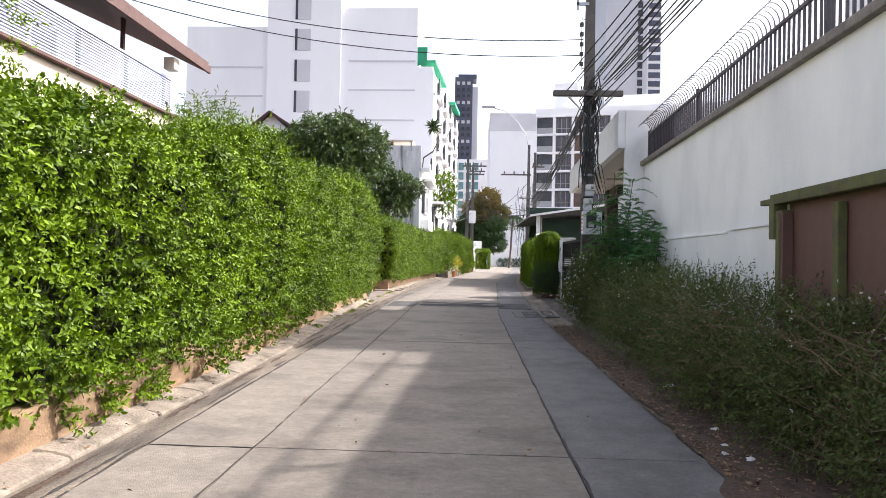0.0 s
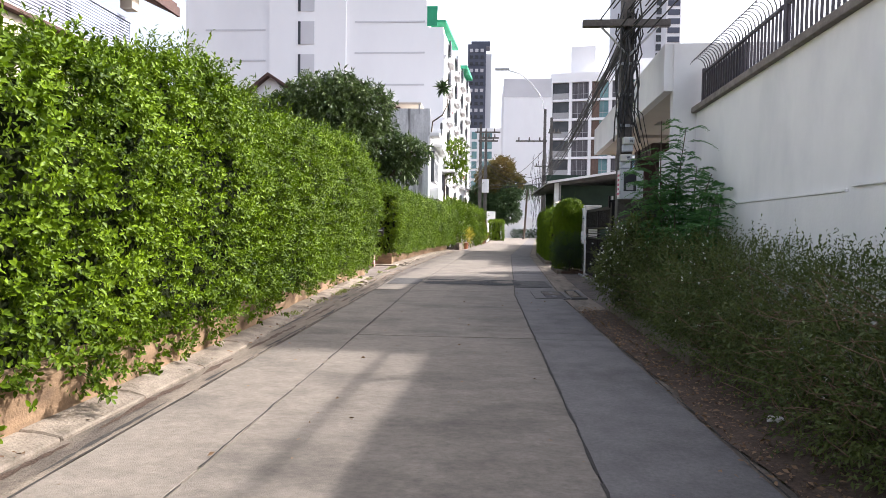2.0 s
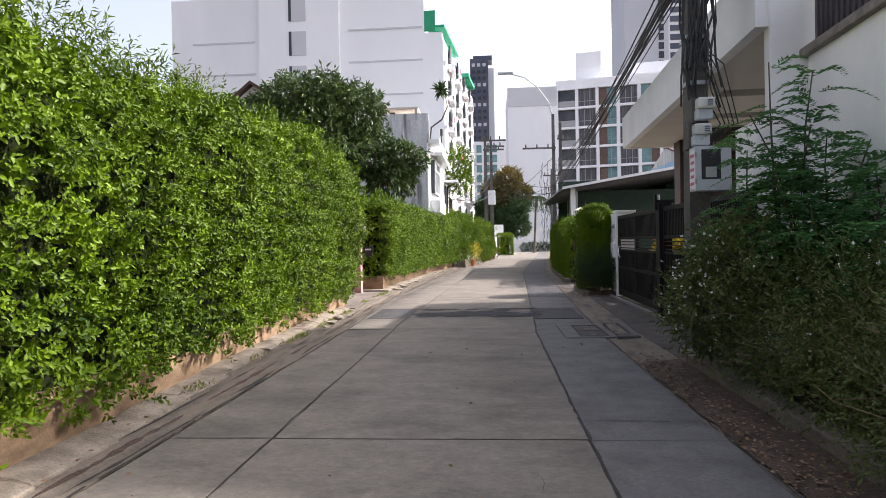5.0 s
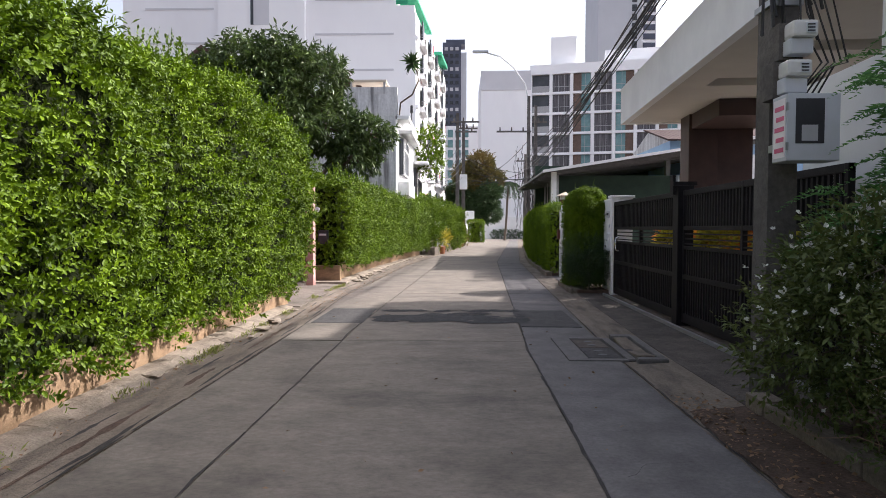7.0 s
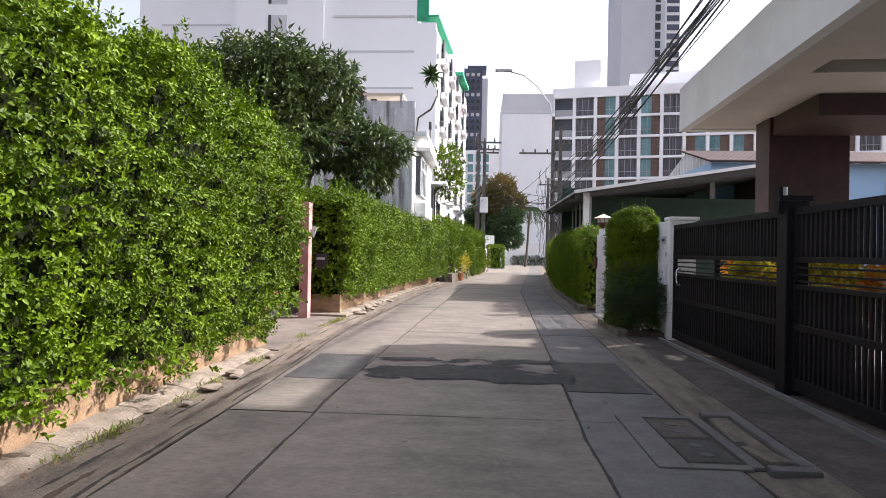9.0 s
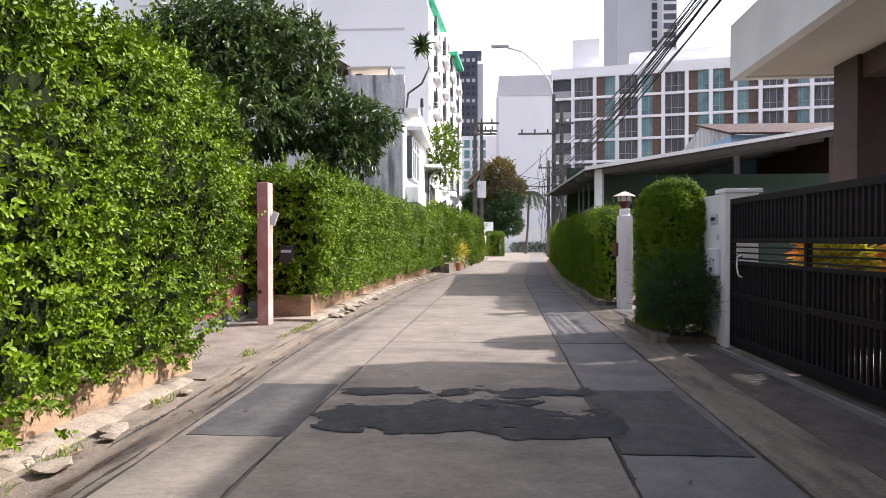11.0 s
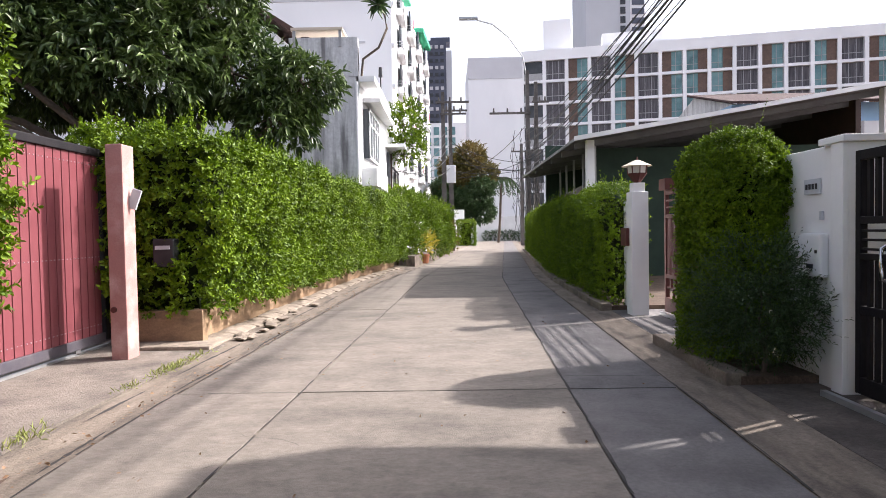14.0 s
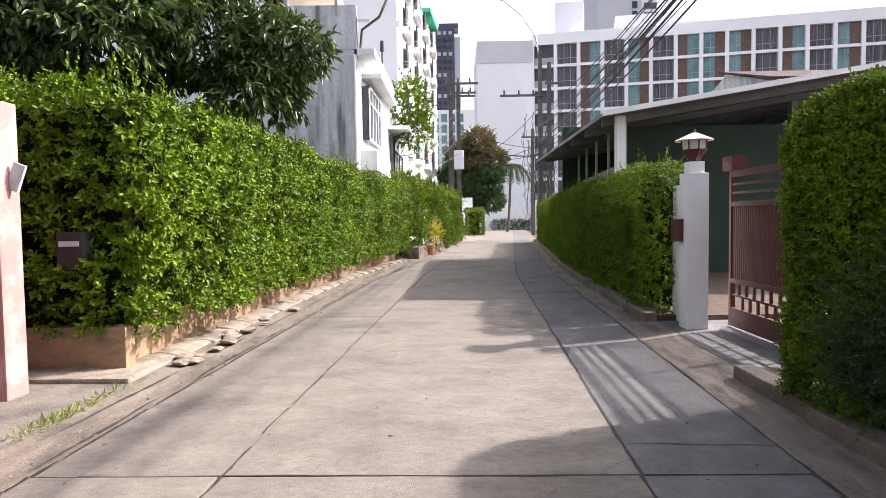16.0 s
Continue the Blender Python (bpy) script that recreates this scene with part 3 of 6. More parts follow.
def verge():
    """Bare earth whose ragged edge creeps over the concrete."""
    bm = bmesh.new()
    rows = []
    for y in np.linspace(-16, 13.6, 260):
        e = 2.27 + 0.10 * noise.noise((0, y * 0.9, 5)) + 0.05 * noise.noise((0, y * 4.1, 2)) + 0.25 * math.exp(-((y - 3.9) / 0.35) ** 2) * -1.0
        rows.append([bm.verts.new((x, y, z + 0.012 * noise.noise((x * 4, y * 4, 1)) * (k > 0))) for k, (x, z) in enumerate(((e, RZ - 0.004), (e + 0.08, RZ + 0.014), (e + 0.35, RZ + 0.03), (2.95, RZ + 0.08), (3.5, RZ + 0.13), (4.3, RZ + 0.16)))])
    for p, q in zip(rows, rows[1:]):
        for k in range(5):
            bm.faces.new((p[k], p[k + 1], q[k + 1], q[k]))
    solid("verge_east", bm, M_SOIL, "bare earth verge under the overgrown shrubs", "verge", "structure", shade=True)


verge()
solid("bed_east", strip(2.8, 6.5, 28.0, 60, -0.3, RZ + 0.1), M_SOIL, "earth bed behind the kerb", "verge", "structure")
solid("bed_topiary", strip(2.8, 4.6, 22.7, 24.9, -0.3, RZ + 0.1), M_SOIL, "earth bed under the clipped bushes", "verge", "structure")


# the asphalt patch across the lane
def patch():
    e = thing("asphalt_patch", (0, 18.8, RZ), "ragged black asphalt repair across the lane", "road patch", "", "structure")
    bm = bmesh.new()
    nx, ny = 118, 62
    x0, x1, y0, y1 = -1.4, 1.4, 18.1, 20.05
    vs = {}
    def vert(i, j):
        if (i, j) not in vs:
            vs[i, j] = bm.verts.new((x0 + (x1 - x0) * i / nx + bend(19), y0 + (y1 - y0) * j / ny, RZ + 0.010 + 0.004 * noise.noise((i * 0.6, j * 0.6, 0))))
        return vs[i, j]
    for i in range(nx):
        for j in range(ny):
            x, y = x0 + (x1 - x0) * i / nx, y0 + (y1 - y0) * j / ny
            k = noise.fractal((x * 1.6, y * 3.2, 3.1), 0.8, 2.1, 5)
            edge = min((x - x0) / 0.25, (x1 - x) / 0.12, (y - y0) / 0.2, (y1 - y) / 0.25, 1.0)
            band = 0.85 - abs(y - (18.68 - 0.05 * x)) * 1.7 - max(0.0, -0.75 - x) * 1.0
            band = max(band, 0.55 - abs(y - (19.72 + 0.04 * x)) * 2.6)
            if k + band - (1 - edge) * 0.8 > -0.02:
                bm.faces.new((vert(i, j), vert(i + 1, j), vert(i + 1, j + 1), vert(i, j + 1)))
    part("black_asphalt", bm, M_ASPH, e)
    for a, b, c, d in ((-2.12, -1.3, 18.2, 19.95), (1.2, 2.12, 17.92, 19.8)):
        bm = bmesh.new()
        pts = []
        for u, v, w, z in ((a, c, b, c), (b, c, b, d), (b, d, a, d), (a, d, a, c)):
            for s in range(8):
                pts.append((u + (w - u) * s / 8 + 0.015 * noise.noise((u * 9 + s, v * 3, 1)), v + (z - v) * s / 8 + 0.02 * noise.noise((u * 5, v * 9 + s, 2))))
        prism(bm, [(p[0] + float(bend(19)), p[1]) for p in pts], "z", RZ - 0.02, RZ + 0.007)
        part("asphalt_strip", bm, M_ASPH2, e, "worn grey asphalt")


patch()


def drain():
    e = thing("drain_cover", (2.1, 16.2, RZ), "broken concrete drain inlet with four dark covers", "drain")
    # black base plate: makes the gaps between the slabs look shaded
    part("gap_plate", B((1.87, 2.7, 15.52, 16.93, RZ - 0.06, RZ + 0.0035)), M_JOINT, e, "black plate that stands for shade in the gaps")
    for a in ((1.62, 1.86, 15.5, 16.95), (1.86, 2.3, 16.88, 17.0), (1.86, 2.3, 15.5, 15.6), (2.3, 2.4, 15.55, 16.95)):
        part("drain_rim", B((*a, RZ - 0.05, RZ + 0.014), bev=0.008), M_SIDE, e)
    for y0, y1, m in ((16.27, 16.84, M_APRON), (15.65, 16.22, M_ASPH2)):
        bm = B((1.88, 2.27, y0, y1, RZ - 0.05, RZ + 0.010), bev=0.015)
        bmesh.ops.rotate(bm, cent=(2.05, y0, RZ), matrix=Matrix.Rotation(radians(1.5), 3, "Z"), verts=bm.verts[:])
        c = part("cover_slab", bm, m, e)
        for dy in (0.17, 0.4):
            # black disc on the slab in place of the hole's shade
            bm = bmesh.new()
            rod(bm, (2.07, y0 + dy, RZ + 0.004), (2.07, y0 + dy, RZ + 0.0125), 0.055, n=14)
            part("lifting_hole", bm, M_BLACK, c, "dark lifting hole")
    for a in ((2.4, 2.7, 16.86, 17.02), (2.64, 2.74, 15.5, 16.9), (2.4, 2.74, 15.38, 15.5)):
        bm = B((*a, RZ - 0.05, RZ + 0.055), bev=0.02)
        bmesh.ops.rotate(bm, cent=(2.6, 16.2, RZ), matrix=Matrix.Rotation(radians(-2), 3, "Z"), verts=bm.verts[:])
        part("raised_rim", bm, M_SIDE, e)
    for y0, t in ((16.2, 5), (15.55, -6)):
        bm = B((2.43, 2.61, y0, y0 + 0.58, RZ - 0.03, RZ + 0.03), bev=0.015)
        bmesh.ops.rotate(bm, cent=(2.58, y0 + 0.3, RZ + 0.02), matrix=Matrix.Rotation(radians(t), 3, "X"), verts=bm.verts[:])
        part("sunken_slab", bm, M_GUT, e)


drain()


# ---- west side: planter, hedges, maroon gate ----
def low_wall(name, y0, y1, x0, x1, z, label, material, follow):
    bm = strip(x0, x1, y0, y1, -0.2, z, step=1.0) if follow else B((x0, x1, y0, y1, -0.2, z), bev=0.01)
    return solid(name, bm, material, label, "planter wall", "structure")


bm = bmesh.new()
ys = np.linspace(-8, 20.4, 30)
prism(bm, [(-2.82 + west_edge(y), y) for y in ys] + [(-4.0, 20.4), (-4.0, -8)], "z", -0.2, 0.34)
solid("planter_wall_near", bm, M_ORANGE, "low ochre-painted planter wall with drip stains", "planter wall", "structure")
hedge("tall_hedge", -4.25, -2.78, -7, 21.6, 0.2, 3.2, 56000, 0.053, M_LEAF, "tall bright green hedge overhanging its ochre planter", 11,
      round_=0.4, lump=0.19, front=1, top=lambda y: np.interp(y, [-7, 3, 5.3, 8.4, 9.4, 10.6, 12, 14, 17.5, 19.7, 21.6], [2.35, 2.42, 2.55, 2.9, 3.28, 2.95, 2.98, 3.2, 3.48, 3.5, 3.15]) + 0.07 * np.sin(y * 2.9) + 0.05 * np.sin(y * 6.1),
      ends=(0.2, 1), ragged=2.6, per=8, length=0.15, oval=True, sway=lambda y: 0.09 + 0.6 * west_edge(y), lower=lambda y: 0.12 + 0.12 * ease(8, 13, y) + 0.07 * np.sin(y * 2.1) + 0.05 * np.sin(y * 5.3) + 0.55 * np.clip(y - 20.2, 0, 2))


def maroon_gate():
    e = thing("sliding_gate", (-4.4, 22.5, RZ), "maroon slatted sliding gate under a dark top rail", "gate")
    x = -4.2
    part("top_rail", B((x - 0.05, x + 0.06, 19.9, 25.2, 2.5, 2.6), bev=0.01), M_DARKMET, e, "dark grey rail")
    part("bottom_rail", B((x - 0.04, x + 0.05, 19.9, 25.2, 0.08, 0.2), bev=0.01), M_FENCE, e)
    part("end_stile", B((x - 0.05, x + 0.06, 25.08, 25.2, 0.1, 2.58), bev=0.01), M_DARKMET, e)
    me = to_mesh("slat", B((x + 0.0, x + 0.03, 0, 0.135, 0.2, 2.5), bev=0.006), M_PINKG)
    for k in range(34):
        hang(new("slat", me), e).matrix_basis = Matrix.Translation((0, 19.95 + k * 0.15, 0))
    rv = bmesh.new()
    for zz in (0.32, 1.2, 2.38):
        for k in range(34):
            for o in (0.035, 0.1):
                box(rv, x + 0.03, x + 0.036, 19.95 + k * 0.15 + o - 0.006, 19.95 + k * 0.15 + o + 0.006, zz - 0.006, zz + 0.006)
    tagged(part("rivets", rv, M_STEEL, e), kind="stuff")
    for y in (20.6, 24.5):
        bm = bmesh.new()
        rod(bm, (x - 0.02, y, 0.06), (x + 0.03, y, 0.06), 0.05, n=14)
        part("roller", bm, M_STEEL, e)
    part("floor_track", B((x - 0.02, x + 0.03, 19.5, 25.2, RZ + 0.03, 0.04)), M_STEEL, e)


maroon_gate()


def pink_post():
    e = thing("gate_post", (-3.5, 24.33, RZ), "pink-painted concrete gate post with peeling corner", "gate post")
    part("shaft", B((-3.60, -3.40, 24.2, 24.47, -0.15, 2.54), bev=0.015), M_PINKP, e)
    bm = bmesh.new()
    rod(bm, (-3.55, 24.205, 0.6), (-3.55, 24.185, 0.6), 0.035, n=12)
    part("lock_plate", bm, M_RUST, e)
    bm = B((-3.40, -3.29, 24.34, 24.37, 1.78, 2.02), bev=0.006)
    bmesh.ops.rotate(bm, cent=(-3.34, 24.35, 1.9), matrix=Matrix.Rotation(radians(20), 3, "Y"), verts=bm.verts[:])
    part("sensor_lamp", bm, M_LGREY, e, "small pale sensor lamp")


pink_post()
# the second planter turns the corner beside the post
low_wall("planter_wall_far", 25.3, 41.5, -3.9, -3.0, 0.46, "ochre rendered planter wall lit by the sun", M_ORANGE, True)
solid("planter_end", B((-3.9, -2.9, 25.16, 25.34, -0.2, 0.46), bev=0.01), M_ORANGE, "ochre end wall of the planter", "planter wall", "structure")
solid("planter_footing", B((-3.85, -2.66, 24.75, 25.2, -0.2, RZ + 0.085), bev=0.03), M_KERBW, "broken whitewashed footing before the planter end", "kerb", "structure")
lb = thing("letter_box", (-3.3, 25.0, 1.0), "dark blue metal letter box on the hedge end", "letter box")
part("case", B((-3.47, -3.2, 25.02, 25.2, 1.05, 1.42), bev=0.015), M_BLACK, lb)
part("flap", B((-3.43, -3.24, 25.0, 25.02, 1.28, 1.33)), M_LGREY, lb)
hedge("clipped_hedge", -4.6, -2.68, 25.15, 42.0, 0.3, 2.75, 39000, 0.062, M_LEAF, "dense bright green hedge on the ochre planter wall", 12,
      round_=0.3, lump=0.12, follow=True, front=1, top=lambda y: 2.88 - 0.012 * (y - 25) + 0.07 * np.sin(y * 1.1), ends=(1, 0.3), ragged=1.5, oval=True, length=0.14,
      lower=lambda y: 0.42 + 0.06 * np.sin(y * 2.7))


# ---- east side: white wall with its railing ----
SKEW = Matrix.Translation((4.15, 13.35, 0)) @ Matrix.Rotation(radians(-3.0), 4, "Z") @ Matrix.Translation((-4.15, -13.35, 0))


def skewed(bm):
    """The east wall stands slightly askew to the lane."""
    bmesh.ops.transform(bm, matrix=SKEW, verts=bm.verts[:])
    return bm


solid("wall_east", skewed(B((4.15, 4.4, -12, 13.35, -0.2, 3.5))), M_WALLW, "white plastered boundary wall with grey rain streaks", "wall", "structure")
solid("wall_ledge", skewed(B((4.118, 4.15, 8.3, 13.35, 1.845, 1.875), bev=0.004)), M_WALLW, "thin plaster ledge on the white wall", "trim", "structure")
solid("wall_ledge", skewed(B((4.118, 4.15, 6.6, 8.2, 1.885, 1.915), bev=0.004)), M_WALLW, "thin plaster ledge on the white wall", "trim", "structure")
solid("wall_foot", skewed(B((4.128, 4.15, 6.6, 13.35, -0.2, 1.84))), M_WALLW, "slightly proud lower wall face", "trim", "structure")
solid("wall_coping", skewed(B((4.07, 4.46, -12, 13.4, 3.5, 3.6), bev=0.015)), M_COPE, "dirty dark concrete coping on the wall", "trim", "structure")


def railing():
    e = thing("spiked_railing", (4.25, 4, 3.6), "dark iron railing with curled spikes on the wall", "railing")
    part("top_rail", skewed(B((4.225, 4.265, -12, 13.35, 4.16, 4.2))), M_FENCE, e)
    part("bottom_rail", skewed(B((4.225, 4.265, -12, 13.35, 3.66, 3.7))), M_FENCE, e)
    bm = B((4.234, 4.258, -0.013, 0.013, 3.6, 4.2))
    pts = [Vector((4.246, 0, 4.2)) + Vector((-0.14 + 0.14 * math.cos(a), 0, 0.2 * math.sin(a) * (1 if a < math.pi / 2 else 1))) for a in np.linspace(0, 2.6, 8)]
    tube(bm, pts, [0.011 - 0.001 * i for i in range(8)], 4)
    me = to_mesh("bar", bm, M_FENCE)
    for k in range(200):
        hang(new("bar", me), e).matrix_basis = SKEW @ Matrix.Translation((0, -9.9 + k * 0.1162, 0))
    for y in (-6, -2, 2, 6, 10, 13.3):
        part("post", skewed(B((4.215, 4.275, y - 0.03, y + 0.03, 3.6, 4.25), bev=0.005)), M_FENCE, e)
    part("wall_sheet", skewed(B((4.29, 4.296, 11.4, 13.3, 3.62, 4.15))), M_FENCE, e, "dark backing sheet")


railing()


def shed_gate():
    e = thing("corrugated_gate", (3.75, 4.5, RZ), "brown ribbed sheet-metal gate in a mossy iron frame", "gate")
    me = to_mesh("rib", (lambda b: (prism(b, [(0, 0), (0.03, -0.035), (0.1, -0.035), (0.13, 0), (0.19, 0), (0.19, 0.01), (0, 0.01)], "z", 0.1, 2.1), b)[1])(bmesh.new()), M_BROWN)
    for k in range(28):
        o = hang(new("sheet_rib", me), e)
        o.matrix_basis = Matrix.Translation((3.82, 1.2 + k * 0.19, 0)) @ Matrix.Rotation(radians(90), 4, "Z")
    part("top_beam", B((3.68, 3.86, 0.9, 6.7, 2.09, 2.2), bev=0.012), M_MOSS, e, "mossy iron beam")
    part("jamb", B((3.7, 3.86, 6.45, 6.6, 0, 2.02), bev=0.01), M_MOSS, e)
    part("mullion", B((3.72, 3.8, 5.4, 5.5, 0, 2.02), bev=0.01), M_MOSS, e)
    part("bracket", B((3.68, 3.84, 6.6, 6.72, 1.72, 2.16), (3.68, 3.84, 6.72, 6.95, 2.1, 2.16), bev=0.01), M_MOSS, e)
    part("return_wall", B((3.7, 3.8, 6.42, 6.5, 0, 2.0)), M_BROWN, e)

    e.matrix_basis = SKEW @ Matrix.Translation((0.33, 0, 0)) @ e.matrix_basis


shed_gate()


# ---- east side: black sliding gate and white gate pier ----
def black_gate():
    x = 3.78
    for a, b, nm in ((13.95, 17.95, 44), (18.2, 22.15, 43)):
        e = thing("sliding_gate", (x, (a + b) / 2, RZ), "black iron bar gate with a louvred band", "gate", "black gate leaves")
        for z0, z1 in ((0.06, 0.2), (0.72, 0.79), (1.17, 1.22), (1.46, 1.52), (1.98, 2.06)):
            part("rail", B((x - 0.03, x + 0.03, a, b, z0, z1), bev=0.006), M_DARKMET, e)
        for y in (a, b - 0.06, (a + b) / 2):
            part("stile", B((x - 0.032, x + 0.032, y, y + 0.06, 0.06, 2.06), bev=0.006), M_DARKMET, e)
        me = to_mesh("bar", B((x - 0.016, x + 0.016, -0.018, 0.018, 0.2, 1.17)), M_DARKMET)
        mt = to_mesh("upper_bar", B((x - 0.016, x + 0.016, -0.018, 0.018, 1.52, 1.98)), M_DARKMET)
        for k in range(nm):
            y = a + (b - a) * (k + 0.5) / nm
            hang(new("bar", me), e).matrix_basis = Matrix.Translation((0, y, 0))
            hang(new("upper_bar", mt), e).matrix_basis = Matrix.Translation((0, y, 0))
        for k in range(3):
            part("louvre", B((x - 0.02, x + 0.02, a + 0.06, b - 0.06, 1.245 + k * 0.075, 1.265 + k * 0.075)), M_DARKMET, e)
        if a > 18:
            bm = bmesh.new()
            tube(bm, [Vector(p) for p in ((x - 0.03, 21.75, 1.0), (x - 0.09, 21.75, 1.03), (x - 0.1, 21.75, 1.15), (x - 0.09, 21.75, 1.27), (x - 0.03, 21.75, 1.3))], 0.016, 8)
            part("pull_handle", bm, M_CHROME, e, "chrome pull handle", True)
    e = thing("gate_post", (3.8, 18.07, RZ), "black square steel gate post with rollers", "gate post")
    part("shaft", B((3.68, 3.92, 17.96, 18.19, -0.1, 2.14), bev=0.01), M_DARKMET, e)
    part("roller_bracket", B((3.62, 3.98, 18.0, 18.16, 2.14, 2.2), (3.62, 3.66, 18.02, 18.14, 2.0, 2.3)), M_DARKMET, e)
    bm = bmesh.new()
    rod(bm, (3.7, 18.08, 2.2), (3.7, 18.08, 2.3), 0.035, n=10)
    part("roller", bm, M_STEEL, e)
    tr = solid("gate_track", B((3.55, 3.6, 13.9, 22.3, RZ, RZ + 0.075)), M_STEEL, "thin steel floor track of the black gate", "track")


black_gate()


def white_pier():
    e = thing("gate_pier", (3.95, 22.9, RZ), "white rendered gate pier with recessed panel", "gate pier")
    part("wall", B((3.78, 4.2, 22.3, 23.35, -0.15, 2.16), bev=0.012), M_WHITE, e)
    part("cap", B((3.72, 4.24, 22.26, 22.62, 2.16, 2.22), bev=0.01), M_WHITE, e)
    part("front_rib", B((3.74, 3.79, 22.3, 22.46, -0.1, 2.16), bev=0.008), M_WHITE, e)
    pl = part("number_plate", B((3.755, 3.775, 22.66, 22.9, 1.74, 1.88), bev=0.004), M_LGREY, e, "small pale number plate")
    for k in range(4):
        part("plate_bar", B((3.75, 3.756, 22.69 + 0.05 * k, 22.72 + 0.05 * k, 1.785, 1.835)), M_BLACK, pl)
    part("bell_push", B((3.755, 3.775, 22.62, 22.66, 1.5, 1.58), bev=0.004), M_LGREY, e)
    mb = part("mail_box", B((3.7, 3.78, 22.55, 22.9, 0.98, 1.38), bev=0.02), M_WHITE, e, "white mail box")
    part("mail_slot", B((3.694, 3.702, 22.66, 22.76, 1.06, 1.1)), M_BLACK, mb)
    part("keyhole", B((3.694, 3.702, 22.6, 22.63, 1.2, 1.23)), M_BLACK, mb)


white_pier()
hedge("topiary_block", 2.98, 3.86, 23.1, 24.2, 0.12, 2.38, 14000, 0.034, M_LEAF2, "tall rounded clipped bush beside the white pier", 13, round_=0.42, lump=0.05, front=0, per=7,
      length=0.08, ragged=0.1, top=lambda y: 2.42 - 0.12 * ((y - 23.65) / 0.6) ** 2)
tree("round_bush", (3.35, 22.85, 0.05), [(0, 0.1, 0.85, 0.5), (0.15, 0, 0.6, 0.42), (-0.1, 0.15, 0.55, 0.42)], 0.04, M_DKLEAF, "dark fine-leaved round bush on the kerb", 14, 3000, trunk=0.03,
     per=8, length=0.2, wide=0.22, droop=0.0, category="bush", fork=0.3)


def brown_gate():
    x = 3.98
    e = thing("sliding_gate", (x, 26.6, RZ), "brown painted iron gate with a brick-pattern lower grille", "gate")
    a, b = 24.3, 27.25
    for z0, z1 in ((0.06, 0.3), (0.62, 0.68), (1.6, 1.66), (1.98, 2.06)):
        part("rail", B((x - 0.03, x + 0.03, a, b, z0, z1), bev=0.006), M_RUST, e)
    for z in (1.76, 1.87):
        part("slat", B((x - 0.02, x + 0.02, a, b, z, z + 0.03)), M_RUST, e)
    for y in (a, b - 0.06, (a + b) / 2):
        part("stile", B((x - 0.032, x + 0.032, y, y + 0.06, 0.06, 2.06), bev=0.006), M_RUST, e)
    me = to_mesh("bar", B((x - 0.012, x + 0.012, -0.014, 0.014, 0.68, 1.6)), M_RUST)
    for k in range(54):
        hang(new("bar", me), e).matrix_basis = Matrix.Translation((0, a + (b - a) * (k + 0.5) / 54, 0))
    part("brick_bar", B((x - 0.015, x + 0.015, a, b, 0.45, 0.475)), M_RUST, e)
    for k in range(14):
        for z0, z1, o in ((0.3, 0.45, 0.0), (0.475, 0.62, 0.1)):
            y = a + k * 0.2 + o
            part("brick_bar", B((x - 0.015, x + 0.015, y, y + 0.028, z0, z1)), M_RUST, e)
    part("guide_box", B((x - 0.1, x + 0.1, 27.02, 27.3, 2.06, 2.24)), M_RUST, e)
    solid("gate_track", B((3.88, 3.93, 24.3, 27.3, RZ, RZ + 0.08)), M_STEEL, "thin steel floor track of the brown gate", "track")


brown_gate()


def lamp_pier():
    x, y = 3.56, 27.42
    e = thing("gate_pier", (x, y, RZ), "white square gate pier chipped near its foot", "gate pier")
    part("shaft", B((x - 0.14, x + 0.14, y - 0.15, y + 0.15, -0.15, 2.05), bev=0.012), M_WHITE, e)
    part("neck", B((x - 0.1, x + 0.1, y - 0.1, y + 0.1, 2.05, 2.2), bev=0.008), M_WHITE, e)
    part("side_wall", B((x - 0.02, x + 0.14, y + 0.15, y + 0.75, -0.1, 1.92), bev=0.01), M_WHITE, e)
    part("letter_slot_box", B((x - 0.2, x - 0.14, y - 0.02, y + 0.3, 1.15, 1.45), bev=0.008), M_RUST, e, "dark red letter box")
    l = thing("pier_lantern", (x, y, 2.2), "brown metal lantern with frosted panes on the pier", "lantern")
    bm = bmesh.new()
    bmesh.ops.create_cone(bm, cap_ends=True, segments=8, radius1=0.05, radius2=0.17, depth=0.16, matrix=Matrix.Translation((x, y, 2.28)))
    part("cup", bm, M_RUST, l)
    bm = bmesh.new()
    bmesh.ops.create_cone(bm, cap_ends=True, segments=8, radius1=0.15, radius2=0.165, depth=0.12, matrix=Matrix.Translation((x, y, 2.42)))
    part("pane", bm, M_LAMPG, l)
    for k in range(8):
        a = k * math.tau / 8
        bm = bmesh.new()
        rod(bm, (x + 0.155 * math.cos(a), y + 0.155 * math.sin(a), 2.36), (x + 0.168 * math.cos(a), y + 0.168 * math.sin(a), 2.48), 0.009, n=5)
        part("glazing_bar", bm, M_RUST, l)
    bm = bmesh.new()
    bmesh.ops.create_cone(bm, cap_ends=True, segments=8, radius1=0.26, radius2=0.04, depth=0.1, matrix=Matrix.Translation((x, y, 2.53)))
    part("hat", bm, M_BEIGE, l)
    bm = bmesh.new()
    rod(bm, (x, y, 2.57), (x, y, 2.64), 0.025, 0.008)
    part("finial", bm, M_RUST, l)


